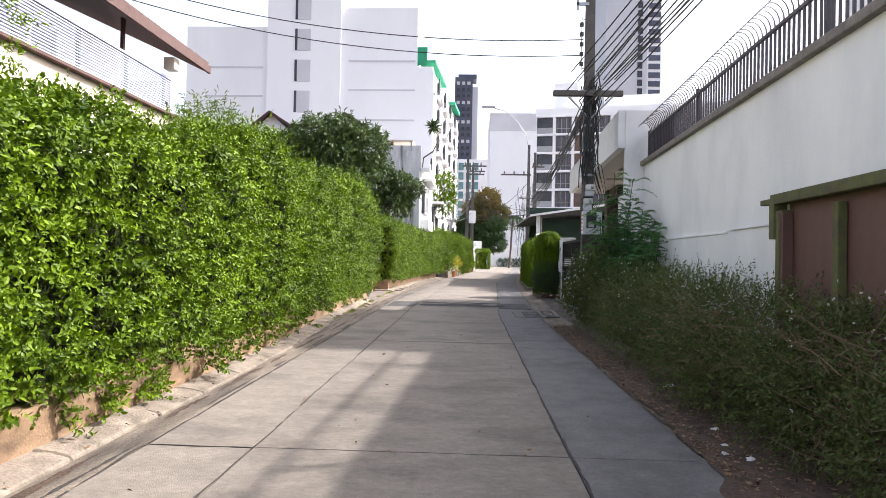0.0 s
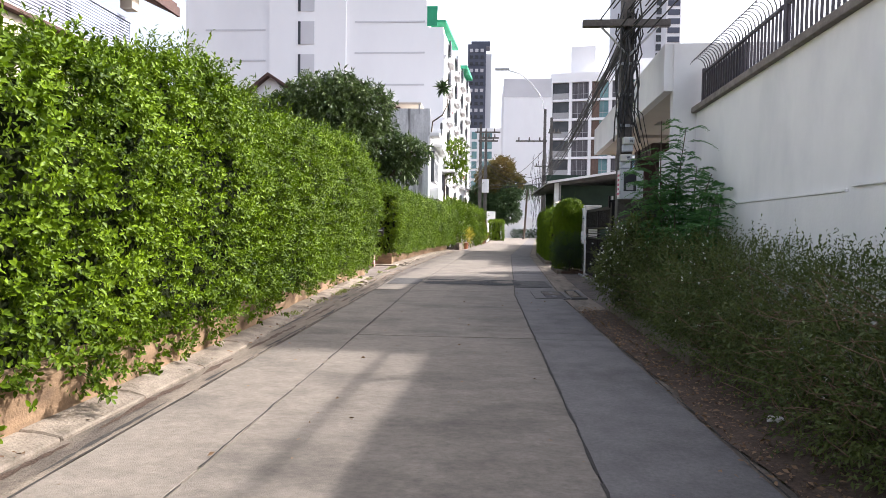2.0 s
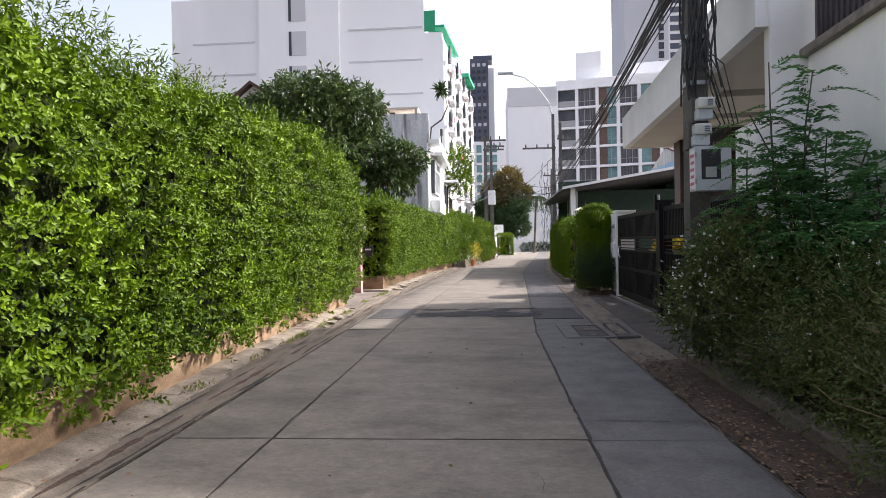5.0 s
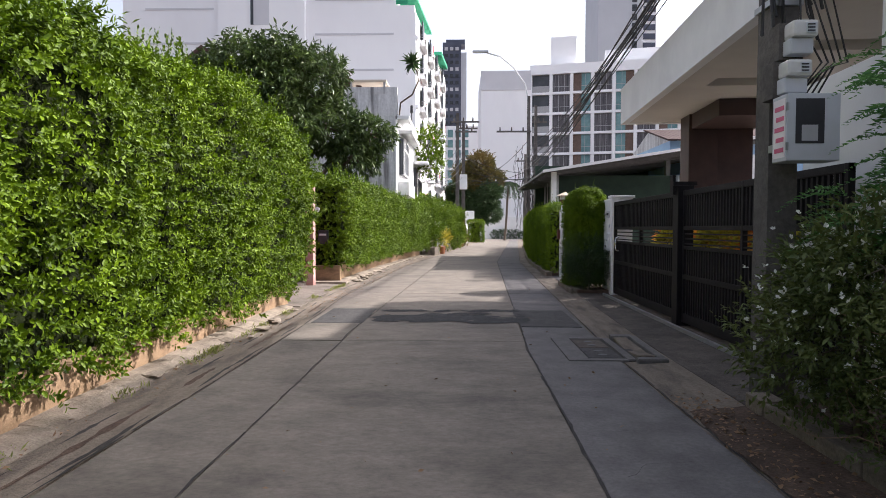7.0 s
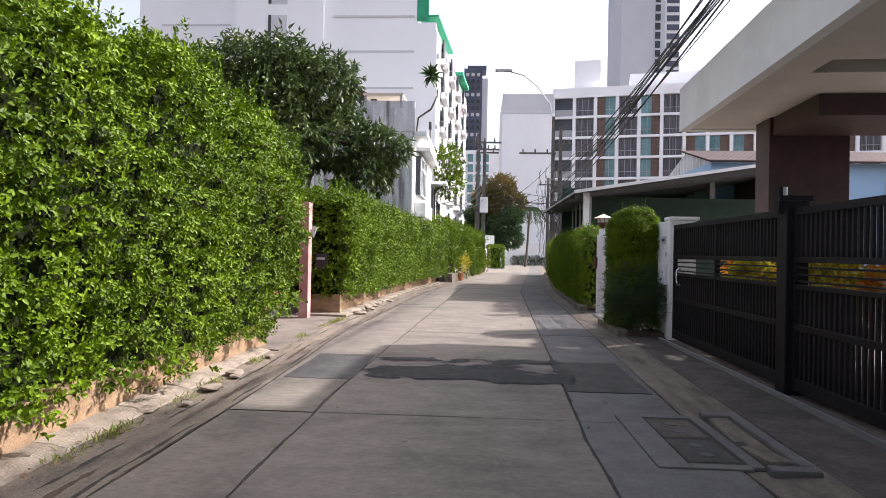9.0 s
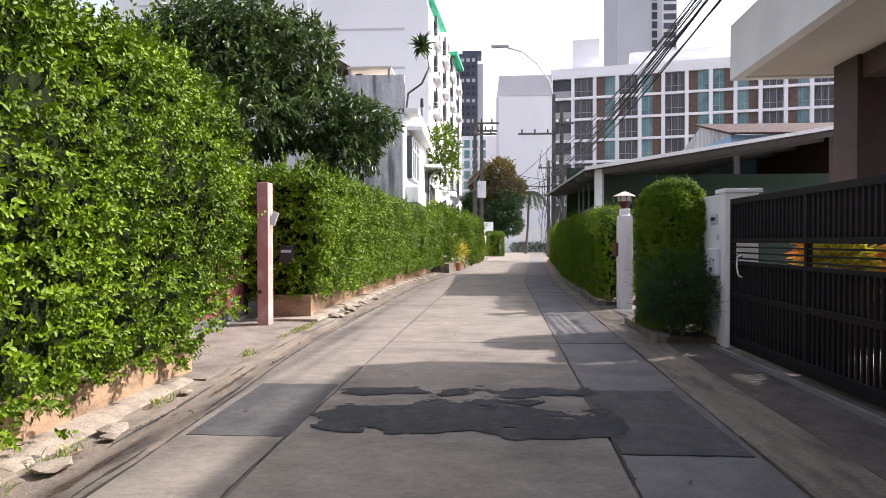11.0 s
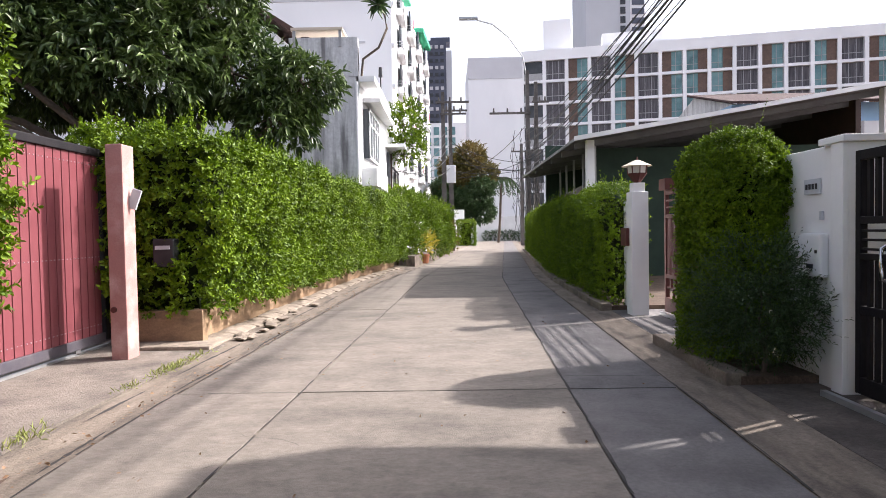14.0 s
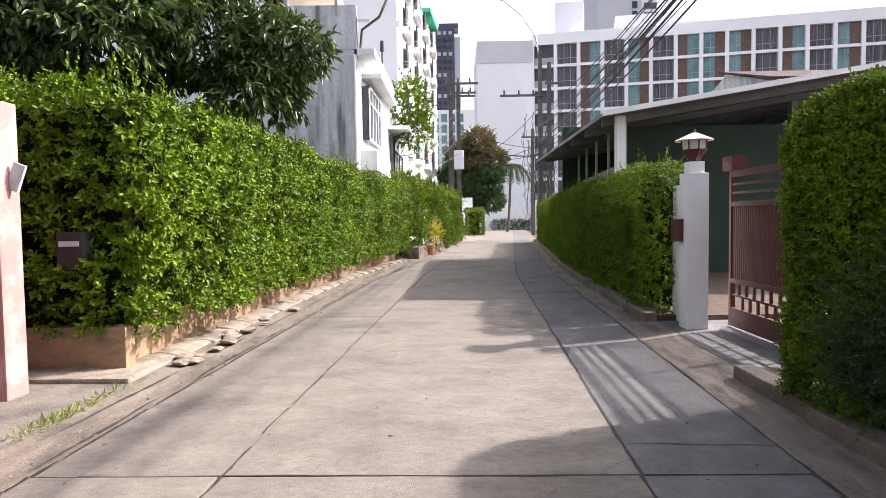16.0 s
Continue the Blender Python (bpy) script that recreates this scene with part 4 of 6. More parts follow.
lamp_pier()
hedge("clipped_hedge", 2.72, 3.5, 28.1, 58.0, 0.1, 2.2, 26000, 0.048, M_LEAF2, "long square-clipped green hedge behind the kerb", 15, round_=0.25, lump=0.05, follow=True, front=-1,
      per=7, length=0.11, ends=(1, 0.3), ragged=0.3, top=lambda y: 2.2 + 0.05 * np.sin(y * 1.3) + 0.004 * (y - 28))


# ---- east verge: overgrown shrubs ----
def shrub_bank():
    rng = np.random.default_rng(21)
    spots = [(3.3, 0.2, 0.62, 0.68), (3.4, 1.6, 0.66, 0.7), (3.35, 3.2, 0.62, 0.68), (3.35, 4.7, 0.64, 0.66), (3.2, 6.1, 0.66, 0.7), (3.35, 7.5, 0.7, 0.72), (3.3, 9.0, 0.7, 0.76), (3.45, 10.4, 0.72, 0.78), (3.4, 11.6, 0.75, 0.75)]
    for i, (x, y, z, r) in enumerate(spots):
        lab = "overgrown shrub with dry brown twigs on the verge" if 1 <= i <= 4 else "dark green sprawling shrub with small white flowers"
        e = tree("verge_shrub", (x, y, 0.02), [(0, 0, z, r), (-0.35, 0.3, z * 0.6, r * 0.6), (-0.3, -0.4, z * 0.62, r * 0.6), (0.25, 0.3, z * 1.1, r * 0.65)], 0.038, M_SHRUB, lab, 30 + i, 2500,
                 trunk=0.035, per=8, length=0.24, wide=0.4, droop=0.05, category="shrub", fork=0.25, lift=0.3, bark=M_TWIG)
        # bare twigs
        bm = bmesh.new()
        for k in range(230 if 1 <= i <= 4 else 60):
            a = Vector((x + rng.uniform(-0.7, 0.5), y + rng.uniform(-0.8, 0.8), rng.uniform(0.15, 1.0)))
            d = Vector((rng.normal() * 0.5 - 0.3, rng.normal() * 0.5, rng.uniform(0.0, 0.7)))
            limb(bm, a, a + d * rng.uniform(0.2, 0.55), 0.0035, 0.0015, rng, 0.25, 4, 4)
        tagged(part("dry_brush", bm, M_TWIG, e, "dry bare twigs"), kind="stuff")
        # small white flowers
        n = 26
        d = unit(rng.normal(size=(n, 3)) + np.array([-0.5, -0.3, 0.7]))
        p = np.array([x, y, z]) + d * r * rng.uniform(0.85, 1.1, (n, 1))
        b, w, s = sprigs(p, d, rng, 4, 0.015, 0.02)
        hang(tagged(new("blossom", leaf_mesh("blossom", b, w, s, rng, 0.8, material=M_FLOWER)), kind="stuff"), e)


shrub_bank()


def feathery_tree():
    rng = np.random.default_rng(41)
    e = thing("feathery_tree", (3.6, 12.2, 0.05), "feathery green sapling growing against the pole", "tree")
    bm = bmesh.new()
    B_, W_, S_ = [], [], []
    tops = [(3.62, 12.2, 3.05), (3.5, 12.0, 2.5), (3.85, 11.7, 2.3), (3.4, 12.4, 2.2), (3.75, 11.2, 2.0), (3.3, 11.6, 1.7), (3.9, 12.5, 2.5), (3.55, 10.9, 1.6), (3.15, 12.5, 2.7), (3.0, 12.2, 2.3), (3.1, 11.9, 2.0), (3.3, 12.4, 3.2), (4.0, 11.9, 2.1), (3.0, 12.7, 1.7)]
    for q, t in enumerate(tops):
        stem = limb(bm, (3.6 + rng.normal() * 0.05, 12.2 + rng.normal() * 0.05, 0.02), t, 0.022, 0.006, rng, 0.08, 6, 5)
        for k in range(22 if q in (0, 11) else 62):
            a = Vector(stem[-1]).lerp(Vector(stem[2]), rng.random() ** (1.6 if q == 0 else 0.9))
            th = rng.uniform(0, math.tau)
            d = Vector((math.cos(th), math.sin(th), rng.uniform(0.1, 0.9))).normalized()
            L = rng.uniform(0.35, 0.65)
            side = np.array(d.cross(Vector((0, 0, 1))).normalized())
            f = np.linspace(0.12, 1, 20)
            mid = np.array(a) + np.array(d) * (L * f)[:, None] + np.array([0, 0, -1.0]) * (L * 0.55 * f * f)[:, None]
            for sg in (-1, 1):
                B_.append(mid)
                W_.append(np.tile(side * sg + np.array(d) * 0.55, (20, 1)) + rng.normal(size=(20, 3)) * 0.2)
                S_.append(0.055 * np.sin(np.pi * (0.2 + 0.75 * f)) + 0.022)
    part("trunk", bm, M_BARK, e, shade=True)
    b, w, z = np.concatenate(B_), np.concatenate(W_), np.concatenate(S_)
    hang(tagged(new("crown", leaf_mesh("crown", b, w, z, rng, 0.26, 0.1, M_FERN)), kind="stuff"), e)


feathery_tree()
fl = np.random.default_rng(5)
e = tree("flowering_bush", (2.95, 12.5, 0.02), [(0, 0, 0.9, 0.5), (-0.1, 0.3, 0.6, 0.45), (-0.05, -0.3, 1.25, 0.4), (0.1, 0.4, 1.2, 0.35)], 0.055, M_SHRUB, "bush with clusters of small white star flowers", 42, 1500,
         trunk=0.03, per=8, length=0.2, wide=0.4, droop=0.1, category="bush", fork=0.3)
d = unit(fl.normal(size=(110, 3)) + np.array([-0.6, -0.2, 0.4]))
b, w, s = sprigs(np.array([2.9, 12.5, 0.95]) + d * fl.uniform(0.45, 0.72, (110, 1)) * np.array([0.9, 1, 1.1]), d, fl, 5, 0.02, 0.028)
hang(tagged(new("blossom", leaf_mesh("blossom", b, w, s, fl, 0.8, material=M_FLOWER)), kind="stuff"), e)


# fallen leaves on the verge and in the gutters, weeds in the joints
def litter():
    r = np.random.default_rng(51)
    n = 2600
    y = r.uniform(-1, 14, n)
    x = 2.3 + np.abs(r.normal(0, 0.28, n))
    p = np.stack([x - 0.12 * r.random(n), y, RZ + 0.016 + np.maximum(0, x - 2.25) * 0.09], 1)
    q = np.stack([-2.5 + r.normal(0, 0.09, 900), r.uniform(-2, 40, 900), np.full(900, RZ + 0.042)], 1)
    q[:, 0] += bend(q[:, 1])
    k = np.stack([r.uniform(-2, 2.6, 260), r.uniform(0, 30, 260), np.full(260, RZ + 0.008)], 1)
    p = np.concatenate([p, q, k])
    w = r.normal(size=(len(p), 3)) * np.array([1, 1, 0.15])
    tagged(new("leaf_litter", leaf_mesh("leaf_litter", p, w, r.uniform(0.015, 0.055, len(p)), r, 0.5, material=M_LITTER)), "dry brown fallen leaves scattered along the edges", "leaf litter", kind="stuff")
    cy = np.concatenate([r.uniform(20.1, 24.5, 9), r.uniform(12, 20, 12)])
    k = r.integers(0, len(cy), 1100)
    g = np.stack([r.normal(-2.58, 0.045, 1100), cy[k] + r.normal(0, 0.13, 1100), np.full(1100, RZ + 0.03)], 1)
    g[:, 0] += bend(g[:, 1], -2.6)
    w = r.normal(size=(len(g), 3)) * 0.5 + np.array([0, 0, 0.6])
    tagged(new("weeds", leaf_mesh("weeds", g, w, r.uniform(0.03, 0.09, len(g)), r, 0.15, material=M_GRASS)), "low dry weeds in the gutter joint", "weeds", kind="stuff")


litter()


# ---- utility poles and cables ----
def pole1():
    x, y = 3.02, 13.75
    e = thing("utility_pole", (x, y, RZ), "weathered square concrete power pole with crossarm", "utility pole")
    bm = bmesh.new()
    bmesh.ops.create_cone(bm, cap_ends=True, segments=4, radius1=0.18, radius2=0.12, depth=9.2, matrix=Matrix.Translation((x, y, 4.4)) @ Matrix.Rotation(radians(45), 4, "Z"))
    part("shaft", bm, M_POLE, e)
    part("crossarm", B((2.2, 3.72, y - 0.25, y - 0.13, 5.05, 5.17), bev=0.01), M_POLE, e)
    for s in (-1, 1):
        bm = bmesh.new()
        rod(bm, (x + s * 0.5, y - 0.19, 5.06), (x, y - 0.17, 4.55), 0.02)
        part("brace", bm, M_STEEL, e)
    for k in range(5):
        bm = bmesh.new()
        rod(bm, (x - 0.2, y - 0.1, 5.75 + 0.22 * k), (x - 0.2, y - 0.1, 5.83 + 0.22 * k), 0.045, n=10)
        part("insulator", bm, M_BLACK, e)
    bm = bmesh.new()
    rod(bm, (x - 0.2, y - 0.1, 5.65), (x - 0.2, y - 0.1, 6.85), 0.012)
    rod(bm, (x - 0.2, y - 0.1, 6.8), (x, y, 6.8), 0.012)
    rod(bm, (x - 0.2, y - 0.1, 5.7), (x, y, 5.7), 0.012)
    part("insulator_rack", bm, M_STEEL, e)
    part("top_bracket", B((x - 0.32, x - 0.05, y - 0.12, y - 0.06, 7.1, 7.16), (x - 0.32, x - 0.27, y - 0.12, y - 0.06, 7.0, 7.5)), M_STEEL, e)
    for k in range(3):
        z = 4.4 - k * 0.55
        part("pole_band", B((x - 0.135, x + 0.135, y - 0.135, y + 0.135, z, z + 0.05)), M_STEEL, e)
    # clinging cables
    r = np.random.default_rng(3)
    for k in range(16):
        bm = bmesh.new()
        a = Vector((x + r.uniform(-0.2, 0.2), y - 0.2, 5.1 + r.uniform(-0.2, 0.5)))
        pts = [a + Vector((r.normal() * 0.05 + 0.05 * math.sin(i), r.normal() * 0.03, -i * 0.34)) for i in range(7)]
        tube(bm, pts, 0.014, 5)
        part("riser_cable", bm, M_CABLE, e)
    for k, (u, z) in enumerate(((2.91, 2.83), (2.87, 2.53))):
        mb = part("electric_meter", B((u, u + 0.19, y - 0.46, y - 0.3, z + 0.12, z + 0.25), bev=0.025), M_LAMPG, e, "glass-fronted electric meter")
        part("meter_dial", B((u + 0.09, u + 0.165, y - 0.466, y - 0.455, z + 0.145, z + 0.225), bev=0.003), M_LGREY, mb)
        for q in range(3):
            part("dial_bar", B((u + 0.1, u + 0.155, y - 0.47, y - 0.465, z + 0.155 + q * 0.024, z + 0.165 + q * 0.024)), M_BLACK, mb)
        part("meter_base", B((u - 0.005, u + 0.175, y - 0.42, y - 0.3, z, z + 0.12), bev=0.015), M_LGREY, mb)
        part("meter_board", B((u - 0.03, u + 0.16, y - 0.3, y - 0.12, z - 0.02, z + 0.27), bev=0.008), M_POLE, e)
    mb = part("meter_cabinet", B((2.85, 3.25, y - 0.5, y - 0.28, 2.0, 2.51), bev=0.008), M_LGREY, e, "pale grey meter cabinet with a window")
    part("cabinet_window", B((2.915, 3.13, y - 0.504, y - 0.498, 2.13, 2.47), bev=0.002), M_BLACK, mb)
    part("inner_meter", B((2.96, 3.08, y - 0.507, y - 0.503, 2.15, 2.27)), M_GREY, mb)
    part("cabinet_bracket", B((2.9, 3.15, y - 0.28, y - 0.12, 2.1, 2.16)), M_STEEL, mb)
    for z in (2.08, 2.38):
        part("hinge", B((2.843, 2.862, y - 0.506, y - 0.49, z, z + 0.06)), M_STEEL, mb)
    part("notice", B((2.845, 2.851, y - 0.48, y - 0.31, 2.03, 2.48)), M_PAPER, mb, "peeling printed notice")
    for k in range(5):
        part("notice_bar", B((2.842, 2.846, y - 0.465, y - 0.33 - 0.02 * (k % 2), 2.07 + k * 0.08, 2.105 + k * 0.08)), M_PINKINK, mb)
    for k in range(5):
        bm = bmesh.new()
        u = 2.95 + 0.05 * k
        tube(bm, [Vector((u, y - 0.33, 2.5)), Vector((u + 0.1, y - 0.4, 2.62 + 0.03 * k)), Vector((u + 0.24, y - 0.34, 2.78)), Vector((u + 0.12, y - 0.25, 3.1 + 0.1 * k)), Vector((x + 0.06, y - 0.2, 3.7))], 0.008, 6)
        part("meter_cable", bm, M_CABLE, e)


pole1()


def far_pole(x, y, h, arms, label, lamp=False):
    e = thing("utility_pole", (x, y, RZ), label, "utility pole")
    bm = bmesh.new()
    bmesh.ops.create_cone(bm, cap_ends=True, segments=4, radius1=0.26, radius2=0.16, depth=h + 0.1, matrix=Matrix.Translation((x, y, h / 2 - 0.05)) @ Matrix.Rotation(radians(45), 4, "Z"))
    part("shaft", bm, M_POLE, e)
    for z, a, b in arms:
        part("crossarm", B((x + a, x + b, y - 0.25, y - 0.12, z, z + 0.13)), M_POLE, e)
        for k in range(3):
            bm = bmesh.new()
            u = x + a + (b - a) * (k + 0.3) / 3
            rod(bm, (u, y - 0.18, z + 0.13), (u, y - 0.18, z + 0.42), 0.07, 0.05)
            part("insulator", bm, M_POLE, e)
    if lamp:
        bm = bmesh.new()
        tube(bm, [Vector((x, y, h - 0.6)), Vector((x - 0.3, y, h + 1.0)), Vector((x - 1.3, y, h + 2.4)), Vector((x - 2.4, y, h + 3.3)), Vector((x - 3.5, y, h + 3.62))], 0.055, 6)
        part("lamp_arm", bm, M_STEEL, e)
        bm = B((x - 4.75, x - 3.4, y - 0.17, y + 0.17, h + 3.62, h + 3.82), bev=0.06)
        part("lamp_head", bm, M_STEEL, e)
    return e


far_pole(0.12, 60, 11.0, [(10.2, -0.5, 1.8), (9.4, -0.2, 1.6)], "concrete power pole carrying a transformer box")
bx = thing("transformer_box", (0.55, 59.7, 4.9), "white cable box on the power pole", "cable box")
part("case", B((0.3, 0.93, 59.3, 59.8, 4.7, 5.9), bev=0.04), M_WHITE, bx)
far_pole(6.1, 61, 12.6, [(9.55, -2.7, 0.2)], "tall concrete pole with a street light arm", True)
far_pole(6.75, 61.4, 11.9, [(10.4, -0.3, 0.9)], "dark concrete pole wrapped in hanging cables")
far_pole(7.3, 75, 9.4, [(8.6, -1.0, 1.2)], "concrete power pole farther down the lane")
far_pole(0.62, 61.5, 10.6, [(9.9, -0.4, 1.2)], "second concrete pole beside the transformer pole")


def cables():
    r = np.random.default_rng(61)
    e = thing("overhead_cables", (3, 13.7, 5), "sagging bundle of black overhead cables", "cables")
    for k in range(14):
        bm = bmesh.new()
        a = (3.1 + r.normal() * 0.10, 13.6, 5.15 + r.normal() * 0.12)
        b = (5.9 + r.uniform(-0.2, 0.2), 60.8, 7.0 + r.normal() * 0.5)
        wire(bm, a, b, 0.75 + r.normal() * 0.1, 0.008 + 0.008 * r.random(), 18)
        part("cable", bm, M_CABLE, e)
    for k in range(14):
        bm = bmesh.new()
        a = (3.02 + r.uniform(-0.55, 0.6), 13.6, 5.0 + r.uniform(-0.2, 0.7))
        b = (4.6 + r.uniform(-0.3, 0.9), -22, 7.0 + r.uniform(-0.6, 1.0))
        wire(bm, a, b, r.uniform(0.3, 0.8), 0.012, 14)
        part("cable", bm, M_CABLE, e)
    for z, zz in ((6.32, 8.15), (5.97, 7.82)):
        bm = bmesh.new()
        wire(bm, (2.85, 13.6, z), (-9.4, 13.6, zz), 0.6, 0.011, 20)
        part("cable", bm, M_CABLE, e)
    for k in range(7):
        bm = bmesh.new()
        wire(bm, (5.9, 60.6, 7.0 + r.uniform(-2, 2)), (0.6, 60, 6.6 + r.uniform(-2, 3)), r.uniform(0.2, 0.9), 0.02, 10)
        part("cable", bm, M_CABLE, e)
    for k in range(5):
        bm = bmesh.new()
        wire(bm, (0.6, 59.8, 6.6 + r.uniform(-1, 2)), (-2.0, 46.5, 5.2 + r.uniform(-1, 1)), r.uniform(0.4, 0.9), 0.02, 10)
        part("cable", bm, M_CABLE, e)
    bm = bmesh.new()
    for k in range(44):
        x, z = 6.45 + r.normal() * 0.25, r.uniform(2.5, 6.5)
        x, u = x + (0.0 if k % 3 else -0.9), r.normal() * 0.03
        pts = [Vector((x + u * i + r.normal() * 0.07, 60.3 + r.normal() * 0.2, z + 2.2 - i * 0.62 + r.normal() * 0.1)) for i in range(8)]
        tube(bm, pts, 0.018, 4)
    tagged(part("cable_tangle", bm, M_CABLE, e), kind="stuff")


cables()


# ---- east: house with the white canopy, its court ----
def canopy_house():
    e = thing("house", (8, 19, RZ), "modern house with a white cantilevered canopy and dark brown piers", "house")
    part("canopy_slab", B((4.25, 7.6, 13.6, 22.9, 4.2, 4.62)), M_WHITE, e)
    for a in ((4.1, 4.25, 13.45, 23.05, 3.9, 4.72), (4.25, 7.7, 22.9, 23.05, 3.9, 4.72)):
        part("fascia", B(a), M_WHITE, e)
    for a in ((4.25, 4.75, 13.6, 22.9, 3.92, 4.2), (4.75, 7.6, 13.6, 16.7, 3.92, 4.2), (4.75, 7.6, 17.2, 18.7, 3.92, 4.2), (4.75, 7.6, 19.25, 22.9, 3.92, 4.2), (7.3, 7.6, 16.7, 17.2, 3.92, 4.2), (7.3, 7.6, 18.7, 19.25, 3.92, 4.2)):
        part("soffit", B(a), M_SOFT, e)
    # unseen tall block, added to throw its shadow over the lane
    part("shadow_block", B((14, 20, 16.9, 23.5, -0.1, 14.3)), M_WHITE, e)
    part("shadow_block_roof", B((13.8, 20.2, 16.7, 23.7, 14.3, 14.6)), M_GREY, e)
    part("pier", B((5.3, 5.9, 21.9, 22.5, -0.1, 3.92), bev=0.01), M_DKBROWN, e)
    part("pier_wall", B((5.9, 6.7, 22.1, 22.85, -0.1, 3.917), bev=0.01), M_DKBROWN, e)
    for y0, y1 in ((16.72, 17.18), (18.72, 19.23)):
        part("slot_panel", B((4.77, 7.28, y0, y1, 4.08, 4.19)), M_SOFFIT, e, "dark timber lining of the soffit slot")
    part("brown_beam", B((5.35, 9.0, 20.3, 21.88, 3.6, 3.917), bev=0.01), M_DKBROWN, e)
    part("entrance_wall", B((4.45, 4.6, 13.65, 15.25, -0.1, 3.0), bev=0.01), M_WHITE, e)
    part("back_wall", B((9.4, 9.6, 13.7, 19.0, -0.1, 3.3)), M_WHITE, e)
    part("side_wall", B((4.25, 14, 13.42, 13.598, -0.1, 4.72), bev=0.01), M_WHITE, e)
    w = part("window", B((9.33, 9.4, 15.0, 18.0, 0.6, 2.6)), M_GLASS, e)
    for y in (15.0, 16.0, 17.0, 17.95):
        part("window_frame", B((9.3, 9.34, y, y + 0.05, 0.6, 2.6)), M_WHITE, w)
    # the whole house stands askew to the lane, like the boundary wall
    e.matrix_basis = Matrix.Translation((4.1, 23.05, 0)) @ Matrix.Rotation(radians(-2.9), 4, "Z") @ Matrix.Translation((-4.1, -23.05, 0)) @ e.matrix_basis


canopy_house()


def blue_shed():
    e = thing("shed", (16, 43, RZ), "pale blue building with a faded ribbed roof", "shed")
    part("wall", B((10.9, 26, 40.0, 47, -0.1, 5.9)), M_BLUE, e)
    part("gable_wall", (lambda b: (prism(b, [(40.0, 5.9), (47, 5.9), (43.5, 6.9)], "x", 10.9, 11.1), b)[1])(bmesh.new()), M_WEATHER, e)
    for x in (14.4, 18.6):
        w = part("window", B((x, x + 2.4, 39.9, 40.0, 2.9, 5.2)), M_WHITE, e)
        part("window_mullion", B((x + 1.16, x + 1.24, 39.86, 39.9, 2.9, 5.2)), M_GREY, w)
    part("shutter", B((12.3, 13.4, 39.9, 40.0, 2.9, 5.4)), M_GREY, e)
    me = to_mesh("roof_rib", B((0, 0.24, 0, 4.3, -0.03, 0.06), bev=0.02), M_TILE)
    for k in range(60):
        hang(new("roof_rib", me), e).matrix_basis = Matrix.Translation((10.6 + k * 0.25, 39.4, 5.85)) @ Matrix.Rotation(radians(15), 4, "X")


blue_shed()


def car():
    x0, y = 5.6, 17.2
    e = thing("car", (6.5, y, 0.03), "white parked hatchback behind the black gate", "car")
    prof = [(x0, 0.35), (x0, 0.75), (x0 + 0.15, 0.9), (x0 + 1.0, 1.0), (x0 + 1.6, 1.42), (x0 + 3.0, 1.45), (x0 + 3.6, 1.0), (x0 + 3.75, 0.8), (x0 + 3.75, 0.35)]
    bm = bmesh.new()
    prism(bm, prof, "y", y - 0.8, y + 0.8)
    bmesh.ops.bevel(bm, geom=bm.edges[:], offset=0.06, segments=2, affect="EDGES")
    part("body", bm, M_CARW, e)
    bm = bmesh.new()
    prism(bm, [(x0 + 1.12, 1.02), (x0 + 1.62, 1.36), (x0 + 2.95, 1.38), (x0 + 3.35, 1.02)], "y", y - 0.815, y + 0.815)
    part("side_window", bm, M_GLASS, e)
    for cx in (x0 + 0.75, x0 + 3.0):
        for sy in (-0.78, 0.62):
            bm = bmesh.new()
            rod(bm, (cx, y + sy - 0.04, 0.34), (cx, y + sy + 0.2, 0.34), 0.31, n=20)
            wh = part("wheel", bm, M_TYRE, e)
            bm = bmesh.new()
            rod(bm, (cx, y + sy - 0.05, 0.34), (cx, y + sy + 0.21, 0.34), 0.19, n=14)
            part("rim", bm, M_STEEL, wh)


car()


def croton(x, y, z, r, seed, material, label):
    rng = np.random.default_rng(seed)
    e = thing("croton_plant", (x, y, 0.04), label, "plant", "crotons in the court")
    for k in range(5):
        bm = bmesh.new()
        limb(bm, (x + rng.normal() * 0.05, y + rng.normal() * 0.05, 0.03), (x + rng.normal() * 0.25, y + rng.normal() * 0.25, z), 0.02, 0.01, rng, 0.1, 4, 5)
        part("stem", bm, M_BARK, e)
    d = unit(rng.normal(size=(90, 3)) + np.array([0, 0, 0.4]))
    b, w, s = sprigs(np.array([x, y, z]) + d * r * 0.7, d, rng, 6, 0.1, 0.2)
    hang(tagged(new("leaves", leaf_mesh("leaves", b, w, s, rng, 0.35, 0.15, material)), kind="stuff"), e)


for i in range(8):
    croton(4.95 + 0.25 * (i % 3), 17.3 + i * 0.72, 1.08 + 0.12 * (i % 2), 0.4, 70 + i, M_CROTON if i % 3 else M_YELLOW, "red and yellow croton behind the black gate" if i % 3 else "yellow-green croton behind the black gate")


